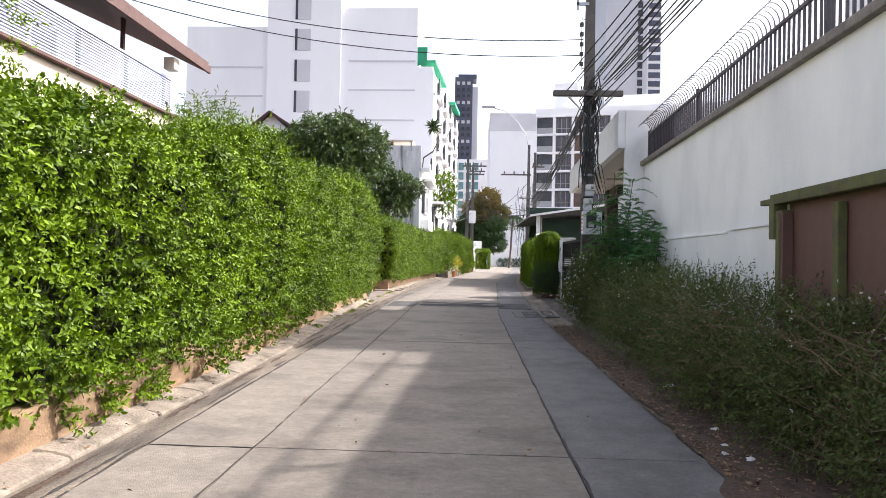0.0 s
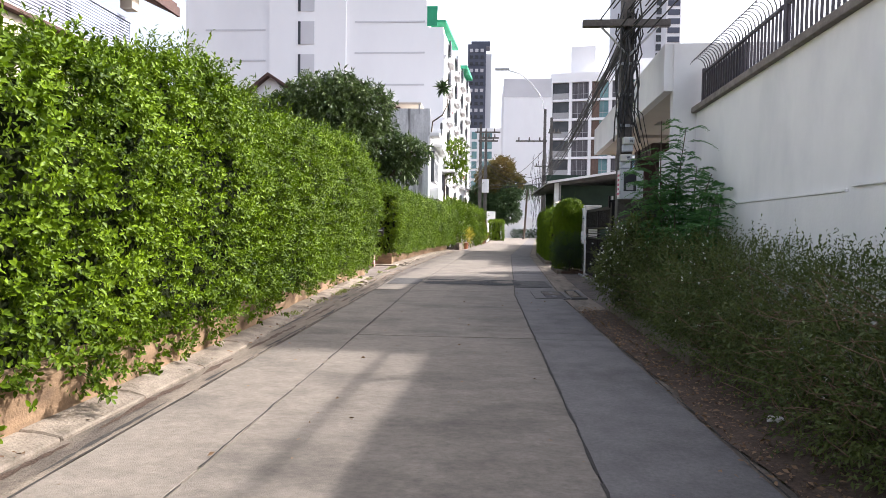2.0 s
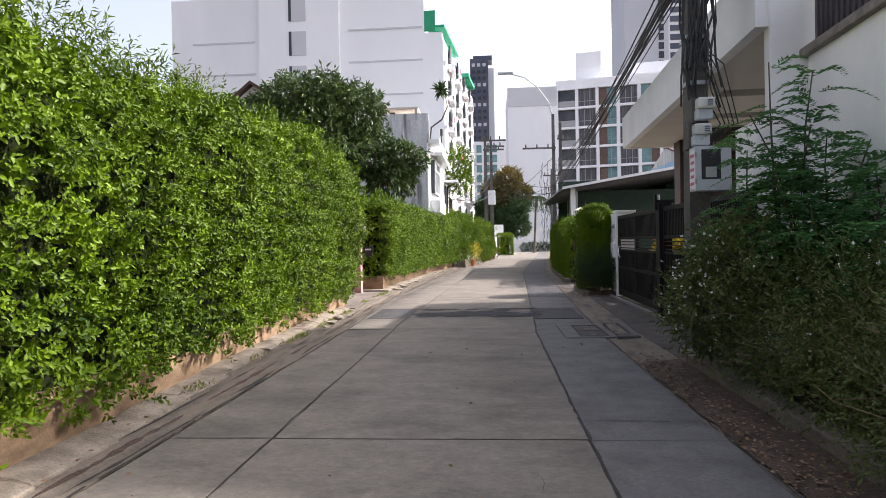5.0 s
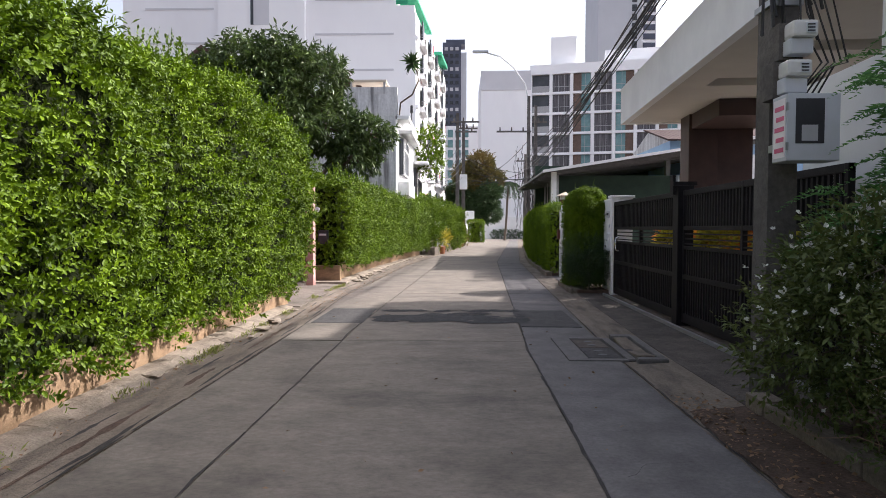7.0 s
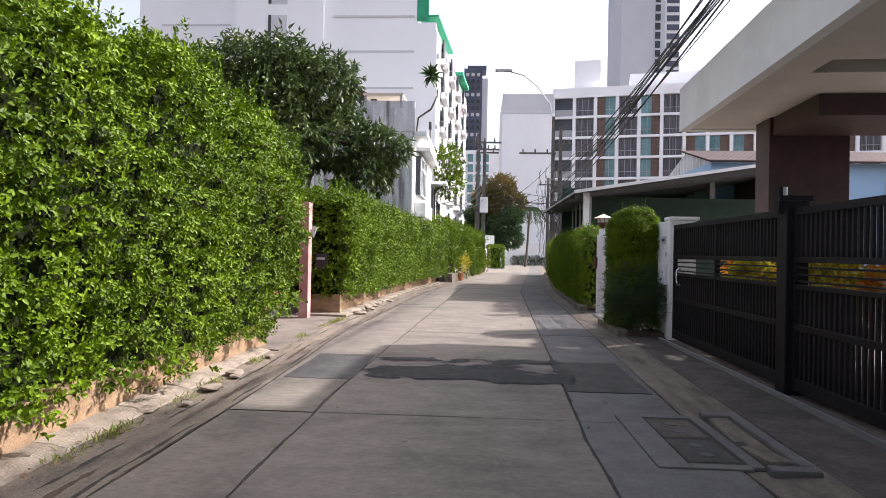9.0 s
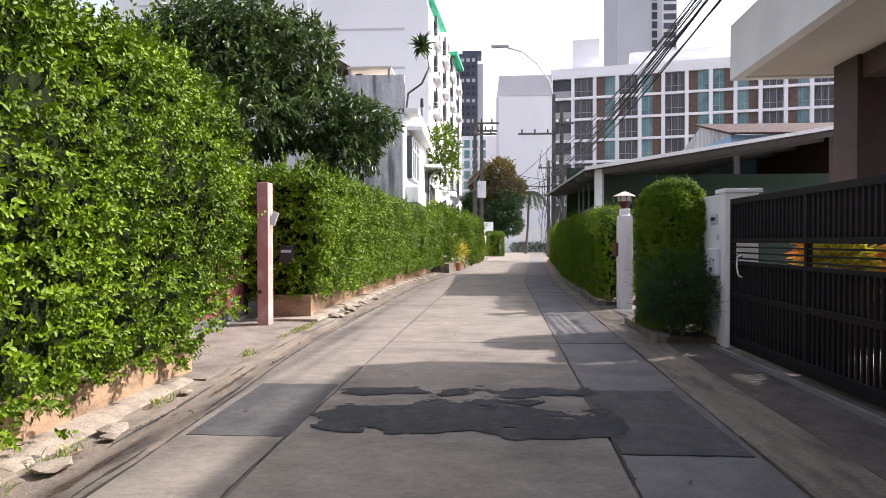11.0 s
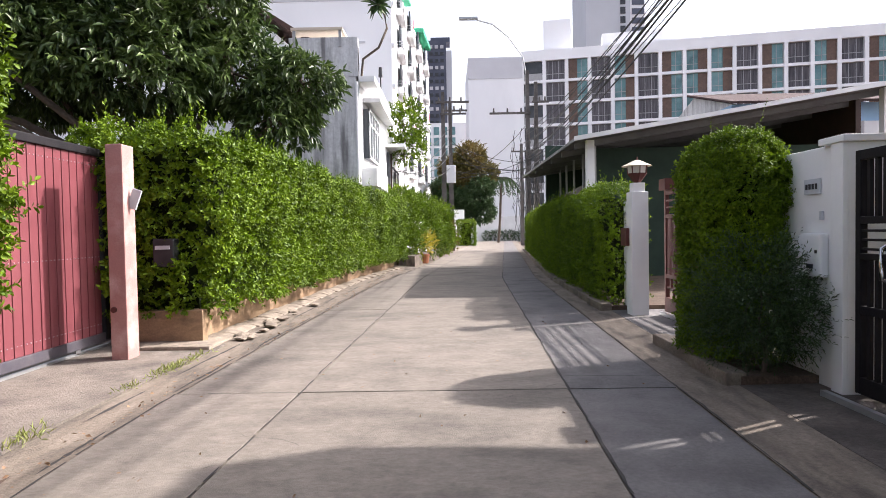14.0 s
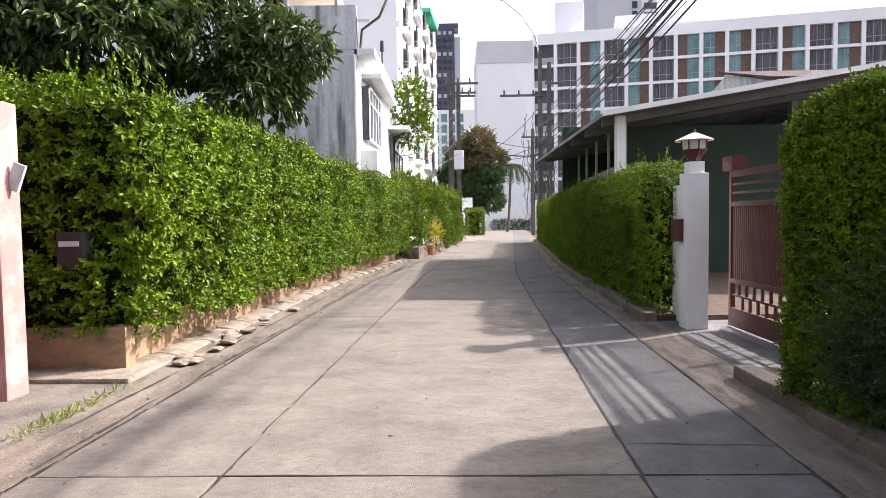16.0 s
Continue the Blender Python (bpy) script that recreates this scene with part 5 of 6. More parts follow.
# ---- east: carport ----
def carport():
    e = thing("carport", (8, 37, RZ), "dark carport with a lean-to sheet roof and white posts", "carport")
    def zr(x):
        return 3.72 + 0.158 * (x - 4.0)
    bm = bmesh.new()
    prism(bm, [(3.6, zr(3.6)), (12.25, zr(12.25)), (12.25, zr(12.25) + 0.08), (3.6, zr(3.6) + 0.08)], "y", 32.5, 44)
    part("roof_sheet", bm, M_CPROOF, e)
    bm = bmesh.new()
    prism(bm, [(3.55, zr(3.55) - 0.02), (12.25, zr(12.25) - 0.02), (12.25, zr(12.25) + 0.09), (3.55, zr(3.55) + 0.09)], "y", 32.42, 32.5)
    part("fascia", bm, M_WHITE, e)
    for k in range(6):
        y = 33.2 + k * 1.8
        bm = bmesh.new()
        prism(bm, [(3.7, zr(3.7) - 0.16), (12.25, zr(12.25) - 0.16), (12.25, zr(12.25) - 0.003), (3.7, zr(3.7) - 0.003)], "y", y, y + 0.08)
        part("rafter", bm, M_CPROOF, e)
    for x in (4.05, 11.6):
        part("post", B((x - 0.1, x + 0.1, 32.9, 33.1, -0.1, zr(x) - 0.02), bev=0.01), M_WHITE, e)
    part("side_post", B((9.4, 9.6, 36, 36.2, -0.1, zr(9.4)), bev=0.01), M_GREY, e)
    # near-black back wall and screen put the dim interior into colour
    part("back_wall", B((4.6, 12, 43.6, 43.8, -0.1, 5.0)), M_DKGREEN, e)
    part("dark_screen", B((4.4, 11.9, 34.6, 34.64, 0, 3.7)), M_DKGREEN, e, "near-black green screen that darkens the carport interior")
    part("end_wall", B((11.95, 12.1, 34.7, 43.6, -0.1, 5.2)), M_DKBROWN, e)
    for k in range(5):
        y = 33.4 + k * 2.2
        x = 4.25 + k * 0.17
        part("side_mullion", B((x, x + 0.06, y, y + 0.06, 1.2, zr(x) - 0.01)), M_GREY, e)
        if k < 4:
            bm = bmesh.new()
            prism(bm, [(x + 0.02, y + 0.06), (x + 0.19, y + 2.2), (x + 0.22, y + 2.2), (x + 0.05, y + 0.06)], "z", 1.2, 2.75)
            part("side_panel", bm, M_DKBROWN, e)


carport()
# ---- west: house with the balcony ----
def west_house():
    e = thing("house", (-10.5, 12, RZ), "two-storey white house with brown eaves and a slatted balcony", "house")
    part("wall", B((-16, -9.4, 2, 16.6, -0.1, 7.0)), M_WHITE, e)
    bm = bmesh.new()
    prism(bm, [(-7.45, 6.92), (-7.45, 7.1), (-12.8, 9.6), (-18.2, 7.1), (-18.2, 6.92), (-12.8, 9.4)], "y", 1, 17.9)
    part("roof", bm, M_ROOFB, e)
    bm = bmesh.new()
    prism(bm, [(-7.5, 6.82), (-7.5, 6.90), (-12.8, 9.38), (-12.8, 9.2)], "y", 1.1, 17.8)
    part("soffit", bm, M_SOFFIT, e)
    part("eave_board", B((-7.47, -7.4, 1, 17.95, 6.78, 7.0)), M_ROOFB, e)
    bm = bmesh.new()
    prism(bm, [(-7.42, 6.78), (-7.42, 7.02), (-12.8, 9.62), (-12.8, 9.3)], "y", 17.9, 17.98)
    part("barge_board", bm, M_ROOFB, e)
    part("floor_slab", B((-9.4, -7.95, 3, 16.7, 5.1, 5.34)), M_WHITE, e)
    part("lower_eave", B((-9.4, -6.95, 2, 16.0, 4.8, 4.86)), M_ROOFB, e)
    part("lower_wall", B((-9.4, -7.1, 2, 15.8, -0.1, 4.797)), M_BEIGE, e)
    rl = part("balustrade", B((-8.02, -7.94, 3, 16.7, 6.2, 6.26), (-8.02, -7.96, 16.62, 16.7, 5.34, 6.26)), M_SLAT, e)
    for k in range(13):
        z = 5.38 + k * 0.064
        part("slat", B((-8.0, -7.97, 3, 16.7, z, z + 0.034)), M_SLAT, rl)
        part("slat", B((-9.4, -8.0, 16.66, 16.69, z, z + 0.034)), M_SLAT, rl)
    for k in range(8):
        y = 3.4 + k * 1.85
        part("baluster_post", B((-8.06, -8.02, y, y + 0.12, 5.34, 6.24)), M_DARKMET, rl)
    part("balcony_post", B((-8.05, -7.97, 14.3, 14.38, 6.26, 7.1)), M_ROOFB, e)
    ac = part("lamp_box", B((-7.95, -7.65, 16.2, 16.5, 6.4, 6.72), bev=0.02), M_BEIGE, e, "cream wall lamp box")
    for k in range(3):
        w = part("window", B((-9.42, -9.36, 4 + k * 4, 6 + k * 4, 4.9, 6.6)), M_GLASS, e)
        part("window_frame", B((-9.38, -9.32, 4 + k * 4, 4.08 + k * 4, 4.9, 6.6), (-9.38, -9.32, 4.96 + k * 4, 5.04 + k * 4, 4.9, 6.6), (-9.38, -9.32, 5.92 + k * 4, 6 + k * 4, 4.9, 6.6)), M_WHITE, w)


west_house()
tree("bamboo_clump", (-5.3, 15.5, 0), [(0, 0, 3.9, 0.6), (0.2, 1.5, 4.1, 0.55), (-0.4, -1.5, 4.2, 0.6), (-1.2, 0.6, 4.7, 0.7), (-1.0, 2.4, 4.4, 0.6)], 0.13, M_LEAF, "feathery bamboo rising over the hedge", 81, 700, trunk=0.05, per=9, length=0.5,
     wide=0.16, droop=0.2, fork=0.9)
tree("young_tree", (-3.9, 4.9, 0.3), [(0, 0, 3.1, 0.35), (0.1, 0.2, 3.5, 0.25), (-0.2, -0.3, 3.0, 0.4)], 0.06, M_LEAF, "slim sapling poking out of the hedge", 82, 260, trunk=0.02, per=7, length=0.2, wide=0.35, fork=0.9)

# ---- west: mango tree and houses down the lane ----
tree("mango_tree", (-6.3, 31.5, 0), [(-1.2, -0.3, 6.9, 1.6), (0.9, 0.2, 7.0, 1.4), (-0.2, -0.8, 5.4, 1.7), (1.6, 0.3, 5.3, 1.2), (-2.6, -0.5, 5.4, 1.5), (0, 0, 7.6, 1.1), (3.2, 0.4, 5.0, 0.8), (2.6, 0.2, 4.2, 0.9), (-4.0, -2, 4.9, 1.5), (-4.3, -3, 6.2, 1.3), (-5.4, -3.4, 4.6, 1.4), (-5.9, -3.8, 5.8, 1.2), (-2.2, -1.2, 6.3, 1.4)],
     0.24, M_MANGO, "dense dark green mango tree behind the hedge", 83, 8500, trunk=0.2, per=9, length=0.24, wide=0.3, droop=0.55)


def cement_house():
    e = thing("house", (-5, 45, RZ), "narrow weathered grey cement house with white street front", "house")
    part("side_wall", B((-7.6, -2.85, 40.0, 40.25, -0.1, 8.3)), M_WEATHER, e)
    part("parapet", B((-5.4, -2.85, 39.98, 40.2, 7.2, 8.65)), M_WEATHER, e)
    bm = bmesh.new()
    for y0, y1 in ((40.25, 52),):
        prism(bm, [(-7.6, 40.25), (-2.9, 40.25), (-2.1, 52), (-7.6, 52)], "z", -0.1, 7.1)
    part("body", bm, M_WHITE, e)
    part("roof_deck", B((-5.3, -3.4, 39.9, 43, 8.9, 9.0)), M_BEIGE, e, "rusty terrace roof sheet")
    part("roof_post", B((-5.25, -5.15, 39.95, 40.05, 8.3, 8.9)), M_GREY, e)
    part("roof_post", B((-3.55, -3.45, 39.95, 40.05, 8.3, 8.9)), M_GREY, e)
    part("balcony_slab", B((-2.9, -2.15, 41, 46.5, 6.45, 6.62), bev=0.02), M_WHITE, e)
    part("cornice", B((-2.95, -2.25, 40.0, 47, 7.0, 7.22), bev=0.02), M_WHITE, e)
    bm = bmesh.new()
    rod(bm, (-2.35, 43, 7.3), (-2.35, 43, 7.9), 0.03)
    rod(bm, (-2.35, 43, 7.9), (-2.35, 43, 8.3), 0.09, 0.07)
    part("terrace_lamp", bm, M_BLACK, e)
    w = part("window", B((-2.83, -2.62, 41.0, 44.2, 4.3, 6.2)), M_GLASS, e)
    for y in (41.0, 41.8, 42.6, 43.4, 44.12):
        part("window_frame", B((-2.64, -2.58, y, y + 0.08, 4.3, 6.2)), M_WHITE, w)
    for z in (4.3, 5.6, 6.12):
        part("window_rail", B((-2.64, -2.575, 41.0, 44.2, z, z + 0.07)), M_WHITE, w)
    part("oriel", B((-2.9, -2.3, 40.6, 44.8, 3.2, 3.9), bev=0.02), M_WHITE, e)
    for k in range(5):
        part("grille_bar", B((-2.2, -2.15, 46 + k * 0.8, 46.05 + k * 0.8, 3.4, 4.4)), M_BLACK, e)
    part("grille_rail", B((-2.22, -2.12, 45.9, 49.4, 4.4, 4.45)), M_BLACK, e)
    part("awning", B((-2.6, -1.6, 46, 50, 5.4, 5.55)), M_WHITE, e)
    part("pipe", (lambda b: (rod(b, (-2.92, 39.94, 0.5), (-2.92, 39.94, 7.0), 0.05), b)[1])(bmesh.new()), M_WHITE, e)
    part("lower_render", B((-7.6, -2.9, 39.95, 39.995, -0.1, 6.0)), M_WEATHER, e)
    for y in (46.3, 48.2):
        w = part("window", B((-2.5, -2.36, y, y + 1.3, 3.3, 5.2)), M_GLASS, e)
        part("window_frame", B((-2.38, -2.3, y + 0.6, y + 0.68, 3.3, 5.2)), M_ROOFB, w)
    part("arch_band", B((-2.5, -2.05, 44.9, 51.5, 2.7, 2.95), bev=0.03), M_WHITE, e)
    # old gabled house behind
    g = thing("house", (-10, 44, RZ), "old white gabled house with a dark brown tiled roof", "house")
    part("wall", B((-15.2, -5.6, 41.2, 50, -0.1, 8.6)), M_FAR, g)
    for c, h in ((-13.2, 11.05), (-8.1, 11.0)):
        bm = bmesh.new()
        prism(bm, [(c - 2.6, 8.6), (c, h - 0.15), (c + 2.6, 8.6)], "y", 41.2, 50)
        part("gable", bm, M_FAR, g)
        bm = bmesh.new()
        prism(bm, [(c - 3.2, h - 2.55), (c, h), (c + 3.3, h - 2.1), (c + 3.3, h - 2.3), (c, h - 0.2), (c - 3.2, h - 2.75)], "y", 40.7, 50)
        part("roof", bm, M_ROOFB, g)


cement_house()
tree("potted_tree", (-1.75, 47.5, 5.0), [(0, 0, 6.6, 0.9), (0.2, 0.5, 5.6, 0.8), (0.1, 0.2, 7.3, 0.6)], 0.2, M_LEAF2, "leafy tree on the house balcony", 84, 420, trunk=0.06, per=7, length=0.4, wide=0.4)


def roof_dracaena():
    rng = np.random.default_rng(88)
    e = thing("dracaena", (-2.75, 40.1, 7.35), "bare curved dracaena with a spiky tuft on the terrace", "plant")
    bm = bmesh.new()
    tube(bm, [Vector(p) for p in ((-2.78, 40.3, 7.2), (-2.7, 40.25, 7.9), (-2.1, 40.2, 8.3), (-1.78, 40.2, 9.0), (-1.86, 40.2, 9.5), (-2.1, 40.2, 9.9))], 0.045, 6)
    part("stem", bm, M_BARK, e, shade=True)
    d = unit(rng.normal(size=(60, 3)) + np.array([0, 0, 0.4]))
    hang(tagged(new("tuft", leaf_mesh("tuft", np.tile([-2.1, 40.2, 9.9], (60, 1)), d, rng.uniform(0.4, 0.75, 60), rng, 0.1, 0.15, M_DKLEAF)), kind="stuff"), e)


roof_dracaena()


def white_block():
    e = thing("apartment_building", (-12, 70, RZ), "white seven-storey apartment building with grey stair openings", "building")
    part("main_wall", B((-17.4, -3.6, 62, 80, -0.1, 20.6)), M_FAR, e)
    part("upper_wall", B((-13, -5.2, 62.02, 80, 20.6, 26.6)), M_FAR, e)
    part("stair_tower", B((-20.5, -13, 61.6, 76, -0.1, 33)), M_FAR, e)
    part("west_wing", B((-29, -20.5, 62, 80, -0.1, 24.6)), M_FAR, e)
    # flat plates: the openings' inner shade is put into grey and dark colour
    for k in range(7):
        z = 12.6 + 3.15 * k
        w = part("stair_opening", B((-17.65, -16.05, 61.55, 61.62, z, z + 2.2)), M_GROOVE, e)
        part("opening_shade", B((-17.65, -17.4, 61.52, 61.56, z, z + 2.2)), M_GLASS, w)
    # raised grey strips carry the shadow lines of the grooves
    for z in (8.8, 12, 15.05, 18.1, 21.05):
        part("groove", B((-12.2, -5.4, 61.96, 62.0, z, z + 0.16)), M_GROOVE, e)
        part("groove", B((-27, -21, 61.96, 62.0, z - 0.7, z - 0.54)), M_GROOVE, e)
    # the front on the lane, with its balconies
    bm = bmesh.new()
    prism(bm, [(-3.6, 62.0), (-3.5, 62.0), (-1.55, 86), (-3.6, 86)], "z", -0.1, 20.0)
    part("street_front", bm, M_FAR, e)
    for f in range(6):
        z = 3.0 + f * 2.95
        for k in range(4):
            y = 64 + k * 5.4
            x = -3.5 + (y - 62) * 0.081
            bl = part("balcony", B((x + 0.1, x + 0.62, y, y + 3.2, z, z + 0.14), (x + 0.54, x + 0.62, y, y + 3.2, z + 0.14, z + 0.5), (x + 0.1, x + 0.62, y, y + 0.08, z + 0.14, z + 0.5)), M_WHITE, e)
            wd = part("window", B((x + 0.2, x + 0.32, y + 0.5, y + 2.7, z + 0.3, z + 2.3)), M_GLASS, e)
            if (f + k) % 3 == 0:
                part("laundry", B((x + 0.56, x + 0.6, y + 0.2, y + 1.2, z + 0.9, z + 1.6)), M_REDC, bl)
            part("balcony_rail", B((x + 0.56, x + 0.6, y, y + 3.2, z + 0.92, z + 0.97), (x + 0.1, x + 0.6, y, y + 0.04, z + 0.92, z + 0.97), (x + 0.1, x + 0.6, y, y + 0.04, z + 0.7, z + 0.74)), M_GREY, bl)
        part("front_band", B((-3.46, -3.3, 62.0, 62.6, z, z + 0.3)), M_FAR, e)
    bm = bmesh.new()
    prism(bm, [(-5.1, 62.4), (-3.4, 62.4), (-2.6, 72), (-4.3, 72)], "z", 21.2, 21.4)
    part("awning", bm, M_AWN, e, "green shade awning")
    part("awning_side", B((-5.2, -4.2, 62.0, 62.06, 20.7, 22.6)), M_AWN, e)
    bm = bmesh.new()
    prism(bm, [(-2.6, 76), (-1.7, 76), (-1.2, 82), (-2.1, 82)], "z", 20.2, 20.6)
    part("awning", bm, M_AWN, e)


white_block()


# ---- far: condominium, towers, end of the lane ----
def condominium():
    e = thing("apartment_building", (30, 112, RZ), "white apartment block with a grid of windows and brown panels", "building")
    turn = Matrix.Translation((11.9, 112, 0)) @ Matrix.Rotation(radians(-12), 4, "Z")
    def put(name, bm, m, par, label=""):
        bmesh.ops.transform(bm, matrix=turn, verts=bm.verts[:])
        return part(name, bm, m, par, label)
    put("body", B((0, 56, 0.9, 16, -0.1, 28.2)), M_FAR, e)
    put("parapet", B((-0.1, 56, 0.3, 1.2, 26.9, 28.5)), M_FAR, e)
    part("west_wing", B((3.75, 12.2, 112, 128, -0.1, 27.4)), M_FAR, e)
    part("wing_band", B((3.7, 12.0, 111.9, 112, 24.4, 27.6)), M_GROOVE, e)
    put("roof_room", B((3.2, 7.4, 2, 8, 28.2, 33.4)), M_FAR, e)
    put("roof_room_tall", B((12, 26, 3, 10, 28.2, 31.0)), M_FAR, e)
    bay, fl = 3.35, 3.32
    for i in range(17):
        put("pilaster", B((i * bay - 0.25, i * bay + 0.25, 0.3, 0.9, -0.1, 26.9)), M_FAR, e)
    for f in range(9):
        put("floor_band", B((0, 54, 0.35, 0.9, 26.9 - (f + 1) * fl, 27.3 - (f + 1) * fl)), M_FAR, e)
    for i in range(16):
        for f in range(7):
            z0 = 27.3 - (f + 1) * fl + 0.05
            z1 = z0 + fl - 0.5
            x0, x1 = i * bay + 0.28, (i + 1) * bay - 0.28
            k = (i % 4)
            kind = "open" if i == 0 else ("dark" if k in (1,) or (k == 3 and i % 8 == 3) else ("lt" if k == 2 else "rt"))
            w = put("window", B((x0, x1, 0.72, 0.88, z0, z1)), {"open": M_GLASS, "dark": M_CURTAIN}.get(kind, M_TEAL), e)
            if kind == "lt":
                put("panel", B((x0, x0 + (x1 - x0) * 0.46, 0.62, 0.72, z0, z1)), M_PANEL, w)
            if kind == "rt":
                put("panel", B((x1 - (x1 - x0) * 0.44, x1, 0.62, 0.72, z0, z1)), M_PANEL, w)
            if kind == "open":
                put("rail", B((x0, x1, 0.45, 0.5, z0, z0 + 1.0)), M_GREY, w)
            else:
                fr = bmesh.new()
                for q in (0.0, 0.33, 0.66, 0.97):
                    box(fr, x0 + (x1 - x0) * q, x0 + (x1 - x0) * q + 0.07, 0.66, 0.72, z0, z1)
                box(fr, x0, x1, 0.66, 0.72, z0 + 0.8, z0 + 0.87)
                put("window_frame", fr, M_GREY, w)


condominium()


def towers():
    e = thing("tower_block", (77, 310, RZ), "tall pale grey residential tower", "tower")
    part("wall", B((64, 84, 300, 330, -0.1, 210)), M_TOWER, e)
    part("window_wing", B((84, 91, 301, 325, -0.1, 205)), M_FAR, e)
    for k in range(34):
        z = 60 + k * 4.2
        part("window_band", B((79.5, 81.8, 299.7, 300, z, z + 3.0)), M_GLASS, e)
        part("window_band", B((85, 90.5, 300.7, 301, z, z + 2.6)), M_DTOWER, e)
    e = thing("tower_block", (-4, 400, RZ), "dark blue-grey high-rise with small windows", "tower")
    part("wall", B((-11, 0.5, 400, 420, -0.1, 118)), M_DTOWER, e)
    part("side_wall", B((0.5, 4, 401, 420, -0.1, 112)), M_TOWER, e)
    part("crown_frame", B((-9, 3, 404, 416, 118, 121)), M_DTOWER, e)
    for k in range(16):
        z = 50 + k * 4.2
        for x in (-9.8, -6.4, -3.0):
            part("window", B((x, x + 2.0, 399.6, 400, z, z + 2.0)), M_GLASS if (k + int(x)) % 3 else M_GROOVE, e)
    e = thing("apartment_building", (-4, 200, RZ), "white building with teal glazing far down the lane", "building")
    part("wall", B((-7, 8, 200, 215, -0.1, 33)), M_FAR, e)
    for k in range(6):
        for j in range(4):
            part("window", B((-6 + j * 2.4, -4.4 + j * 2.4, 199.7, 200, 14 + k * 3.1, 16.3 + k * 3.1)), M_TEAL, e)


towers()

# lane end
solid("wall_lane_end", B((1.0, 16, 97, 97.3, -0.2, 3.1), bev=0.02), M_WHITE, "low white wall closing the lane", "wall", "structure")
for i, x in enumerate((5.2, 6.2, 7.3, 8.3, 9.2)):
    tree("round_bush", (x, 96, -0.1), [(0, 0, 0.6, 0.6), (0.2, 0.1, 0.9, 0.4)], 0.15, M_DKLEAF, "small round dark bush before the end wall", 90 + i, 120, trunk=0.04, per=7, length=0.25, wide=0.4, category="bush", fork=0.3)
tree("russet_tree", (2.1, 80, 0), [(-0.9, 0, 7.4, 1.6), (0.5, 0, 8.7, 1.5), (1.7, 0, 7.1, 1.4), (-1.4, 0, 5.7, 1.4), (0.2, 0.2, 6.2, 1.8)], 0.3, M_RUSTLEAF, "large tree with a rust-brown crown", 96, 3600, trunk=0.25, per=8, length=0.5, wide=0.4)
tree("dark_tree", (2.4, 78.4, 0), [(0.6, 0, 4.6, 1.5), (1.4, 0, 5.6, 1.1), (1.3, 0, 3.2, 1.2), (-0.6, 0, 3.6, 1.4), (-1.6, 0, 4.6, 1.2), (-2.5, 0.3, 5.6, 1.1), (-2.6, 0.2, 4.0, 1.1)], 0.26, M_DKLEAF, "dark green tree behind the lane wall", 97, 3600, trunk=0.2, per=8, length=0.4, wide=0.4)


def palm():
    rng = np.random.default_rng(99)
    e = thing("palm_tree", (5.9, 86, 0), "dark drooping palm before the far white building", "palm")
    bm = bmesh.new()
    limb(bm, (5.9, 86, -0.1), (6.4, 86, 7.2), 0.16, 0.12, rng, 0.03)
    part("trunk", bm, M_BARK, e, shade=True)
    for k in range(13):
        a = k * 2.4
        d = Vector((math.cos(a), math.sin(a), 0))
        L = rng.uniform(1.7, 2.4)
        pts = np.array([Vector((6.4, 86, 7.2)) + d * L * f + Vector((0, 0, 0.9 * f - 2.6 * f * f)) for f in np.linspace(0.08, 1, 22)])
        base = np.repeat(pts, 2, 0)
        side = np.array([-d.y, d.x, 0])
        way = np.stack([side * (1 if i % 2 else -1) + np.array([*d.xy, 0]) * 0.5 + np.array([0, 0, -0.7]) for i in range(len(base))]) + rng.normal(size=base.shape) * 0.1
        hang(tagged(new("frond", leaf_mesh("frond", base, way, rng.uniform(0.5, 0.75, len(base)), rng, 0.16, 0.1, M_DKLEAF))), e)


palm()
lw = thing("garden_wall", (2, 78, RZ), "white garden wall with a gate pillar", "wall")
part("wall", B((2.8, 3.05, 75.6, 94, -0.1, 2.2), bev=0.02), M_WHITE, lw)
part("return_wall", B((0.5, 1.9, 76.2, 76.5, -0.1, 3.4), bev=0.02), M_WHITE, lw)
part("side_wall", strip(-3.0, -2.7, 46, 70, -0.1, 1.9), M_WHITE, lw)
hedge("clipped_hedge", 1.25, 2.78, 74, 75.6, 0.0, 2.26, 1500, 0.1, M_LEAF2, "dark green clipped hedge block by the white wall", 98, round_=0.1, lump=0.03, front=0, ragged=0.0)
solid("planter_wall_end", strip(-2.7, -2.35, 42.6, 58, -0.2, 0.42), M_GUT, "low grey planter wall under the garden bushes", "planter wall", "structure")
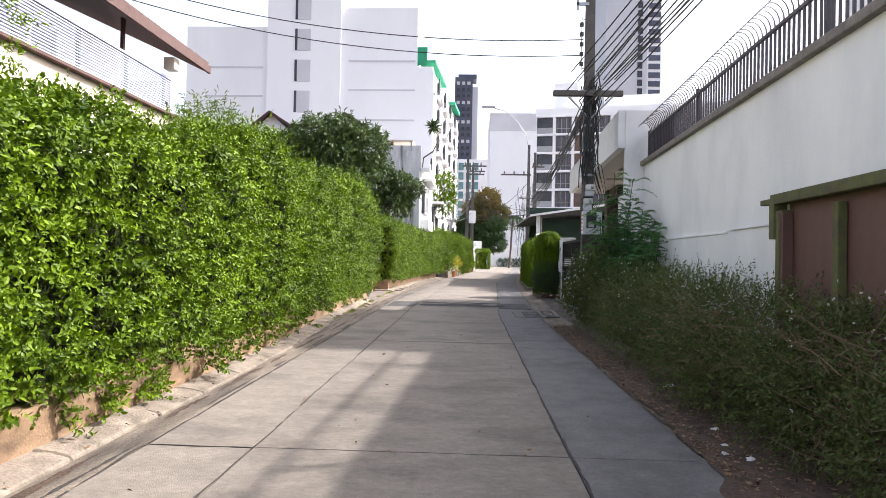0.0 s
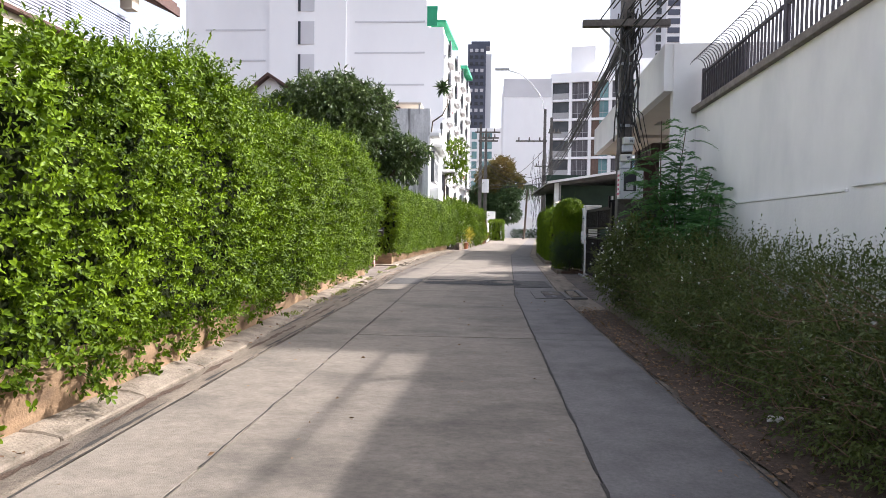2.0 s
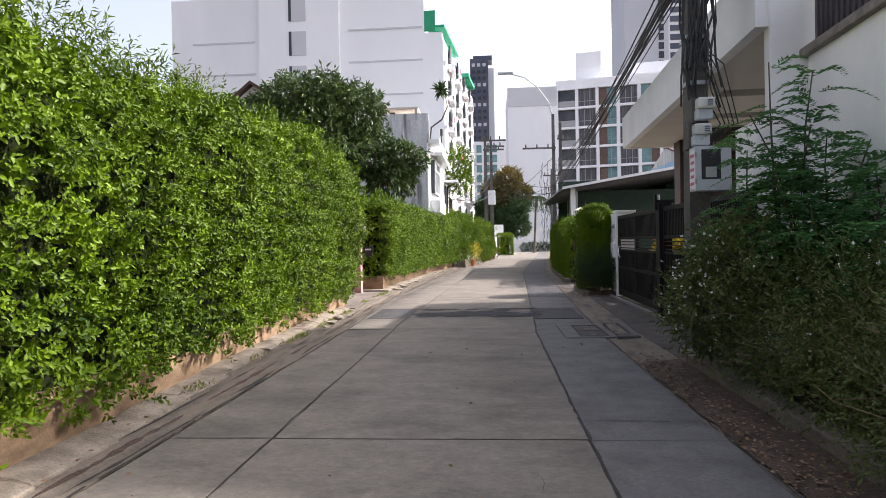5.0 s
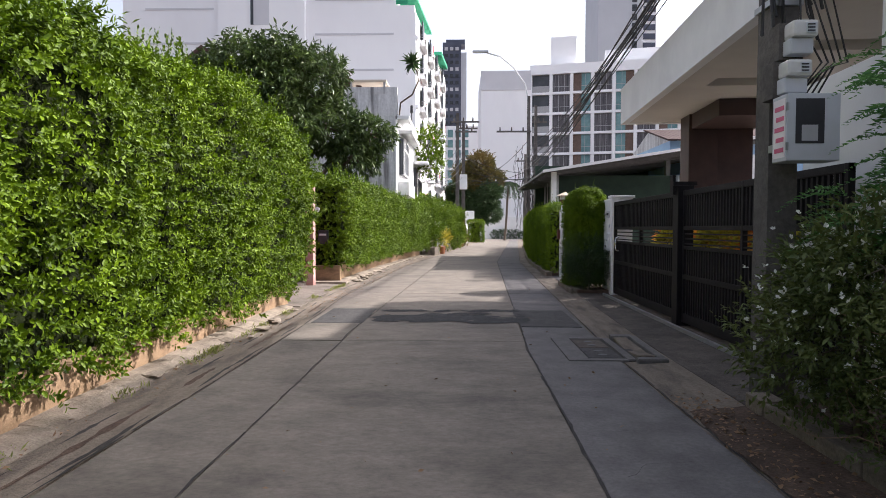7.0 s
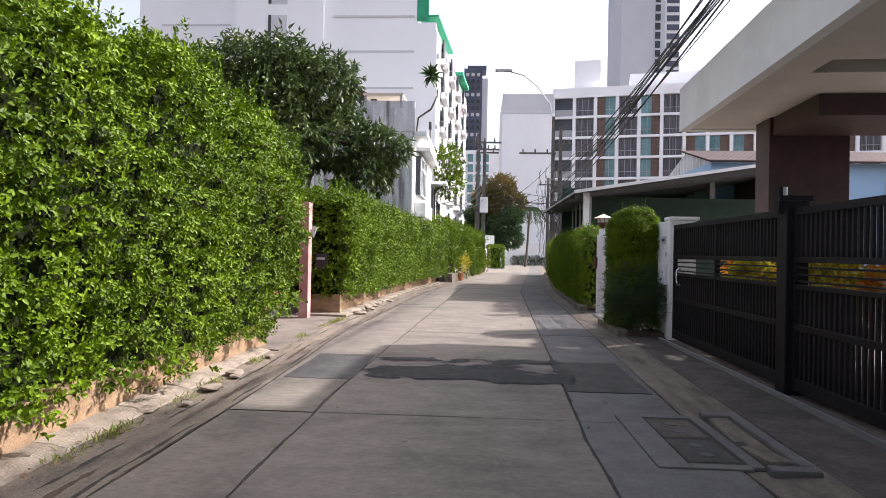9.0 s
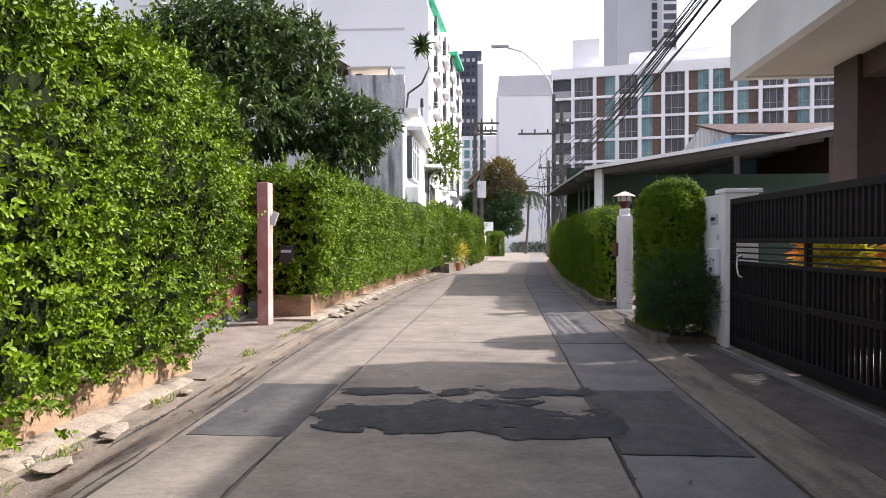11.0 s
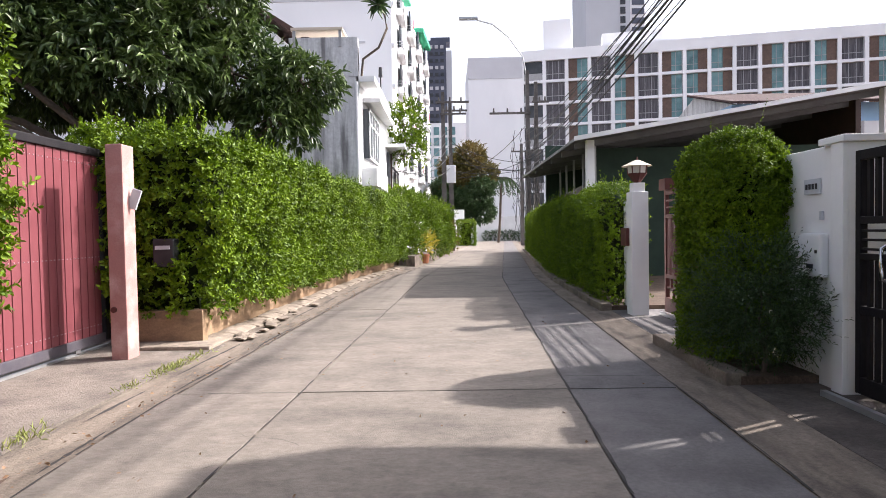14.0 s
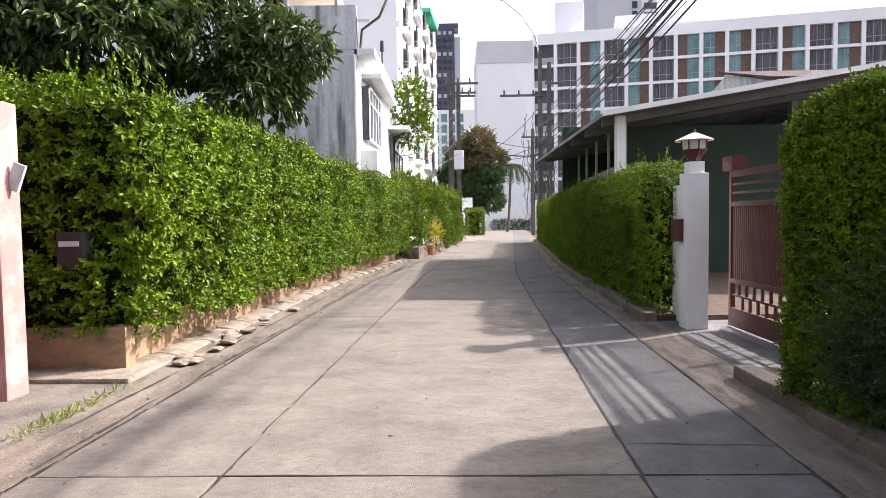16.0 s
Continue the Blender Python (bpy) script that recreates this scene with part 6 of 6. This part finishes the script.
for i, (x, y, l, m) in enumerate(((-1.9, 44.4, [(0, 0, 1.7, 1.15), (0.0, 0.4, 2.6, 1.0), (0.3, -0.6, 1.0, 0.8)], M_LEAF), (-1.1, 48.2, [(0, 0, 1.7, 1.15), (0.1, 0.1, 2.5, 0.95), (0.5, -0.4, 1.0, 0.9), (-0.6, 0.8, 2.7, 0.8)], M_LEAF),
                                  (-0.45, 52.6, [(0, 0, 1.3, 0.95), (0.1, 0.2, 2.3, 0.9), (0.4, -0.3, 0.8, 0.7)], M_LEAF2), (0.0, 56.2, [(0, 0, 0.9, 0.75), (0.05, 0.1, 1.8, 0.6)], M_RUSTLEAF))):
    tree("garden_bush", (x, y, 0.0), l, 0.11, m, "loose green garden bush leaning over the lane edge" if i < 3 else "russet and green bush at the lane edge", 140 + i, 2400, trunk=0.06, per=8, length=0.26, wide=0.45, category="bush", fork=0.3, lift=0.3)


def pot_plant(x, y, s, m, label, seed):
    rng = np.random.default_rng(seed)
    e = thing("potted_plant", (x, y, RZ), label, "potted plant", "pots along the lane")
    bm = bmesh.new()
    bmesh.ops.create_cone(bm, cap_ends=True, segments=14, radius1=0.13 * s, radius2=0.19 * s, depth=0.3 * s, matrix=Matrix.Translation((x, y, RZ + 0.15 * s)))
    part("pot", bm, M_TERRA, e)
    d = unit(rng.normal(size=(60, 3)) + np.array([0, 0, 0.8]))
    b, w, z = sprigs(np.array([x, y, RZ + 0.5 * s]) + d * 0.18 * s, d, rng, 6, 0.3 * s, 0.18 * s)
    hang(tagged(new("leaves", leaf_mesh("leaves", b, w, z, rng, 0.3, 0.2, m)), kind="stuff"), e)


for i, (x, y, s, m, l) in enumerate(((-0.85, 45.2, 1.4, M_YELLOW, "yellow-leaved palm in a clay pot"), (-0.1, 57.0, 1.3, M_LEAF2, "green shrub in a clay pot"), (0.2, 58.6, 1.2, M_RUSTLEAF, "russet plant in a clay pot"),
                                     (0.35, 60.6, 1.3, M_LEAF2, "green shrub in a clay pot"), (0.55, 62.2, 1.0, M_RUSTLEAF, "russet plant in a clay pot"))):
    pot_plant(x + 0.1, y, s, m, l, 100 + i)


def rubble():
    r = np.random.default_rng(71)
    for k in range(30):
        y = 25.5 + abs(r.normal()) * 1.7 if k < 22 else r.uniform(14, 20)
        x = -2.62 + r.normal() * 0.1 + float(bend(y, -2.6)) + 0.06
        s = r.uniform(0.04, 0.13)
        bm = bmesh.new()
        bmesh.ops.create_icosphere(bm, subdivisions=1, radius=1.0)
        for v in bm.verts:
            v.co = Vector((v.co.x * s, v.co.y * s * 1.3, v.co.z * s * 0.28)) * r.uniform(0.75, 1.2) + Vector((x, y, RZ + 0.03 + s * 0.15))
        solid("stone", bm, M_KERBW, "loose broken piece of pale kerb concrete", "stone", group="kerb rubble")


def cracks():
    r = np.random.default_rng(72)
    e = thing("road_cracks", (0, 14, RZ), "fine dark branching cracks in the concrete", "cracks", kind="structure")
    for x, y, a, L in ((-0.55, 24.2, 0.3, 1.1), (-0.9, 21.3, 2.2, 0.8), (1.4, 12.2, 1.2, 0.9), (-0.7, 23.0, 2.6, 0.5), (1.0, 22.8, 0.8, 0.6), (0.4, 22.4, 0.1, 0.7), (1.7, 10.9, 1.6, 0.8), (-1.4, 20.9, 0.9, 0.9), (0.9, 9.6, 2.0, 0.7), (-0.2, 26.5, 0.4, 1.3)):
        pts, p = [], Vector((x + float(bend(y)), y, RZ + 0.004))
        for k in range(14):
            pts.append(p.copy())
            a += r.normal() * 0.35
            p += Vector((math.cos(a), math.sin(a), 0)) * L / 14
        bm = bmesh.new()
        vs = []
        for i, q in enumerate(pts):
            w = 0.003 * (1 - i / 16) * r.uniform(0.5, 1.3)
            vs.append((bm.verts.new(q + Vector((-math.sin(a), math.cos(a), 0)) * w), bm.verts.new(q - Vector((-math.sin(a), math.cos(a), 0)) * w)))
        for (p0, p1), (q0, q1) in zip(vs, vs[1:]):
            bm.faces.new((p0, p1, q1, q0))
        part("crack", bm, M_JOINT, e)


def gutter_dirt():
    """Dark silt lying along the west gutter, and a ragged second joint between gutter and kerb."""
    r = np.random.default_rng(73)
    e = thing("gutter_silt", (-2.3, 14, RZ), "dark damp silt and grit along the gutter", "silt", kind="structure")
    for lane, (off, wid, y0, y1) in enumerate(((0.06, 0.05, -1, 42), (0.2, 0.09, 3, 21), (0.34, 0.05, 8, 42))):
        y = y0
        while y < y1:
            L = r.uniform(0.5, 2.2)
            bm, last = bmesh.new(), None
            n = int(L / 0.09) + 3
            for i in range(n + 1):
                f = i / n
                yy = y + L * f
                w = wid * math.sin(math.pi * f) ** 0.5 * r.uniform(0.25, 1.0)
                d = off + 0.03 * noise.noise((lane * 7, yy * 1.3, 4))
                x = -2.07 - d + float(bend(yy, -2.1))
                z = [RZ - 0.012 + 0.046 * (d + k * w / 2) / 0.98 + 0.0045 for k in (-1, 1)]
                pair = (bm.verts.new((x + w / 2, yy, z[0])), bm.verts.new((x - w / 2, yy, z[1])))
                if last:
                    bm.faces.new((last[0], last[1], pair[1], pair[0]))
                last = pair
            part("silt_streak", bm, M_SOIL if lane == 1 else M_JOINT, e)
            y += L + r.uniform(0.1, 1.2)


def scrap(x, y, s, seed):
    r = np.random.default_rng(seed)
    bm = bmesh.new()
    bmesh.ops.create_icosphere(bm, subdivisions=2, radius=s)
    for v in bm.verts:
        v.co = v.co * r.uniform(0.6, 1.2)
        v.co.z *= 0.7
        v.co += Vector((x, y, RZ + s * 0.55))
    solid("crumpled_paper", bm, M_PAPER, "crumpled white paper scrap on the verge", "litter", group="scraps")


rubble()
cracks()
gutter_dirt()
for i, (x, y, s) in enumerate(((2.75, 7.15, 0.07), (2.55, 4.6, 0.04), (2.5, 4.95, 0.035), (2.42, 4.75, 0.03), (2.6, 5.4, 0.04))):
    scrap(x, y, s, 200 + i)
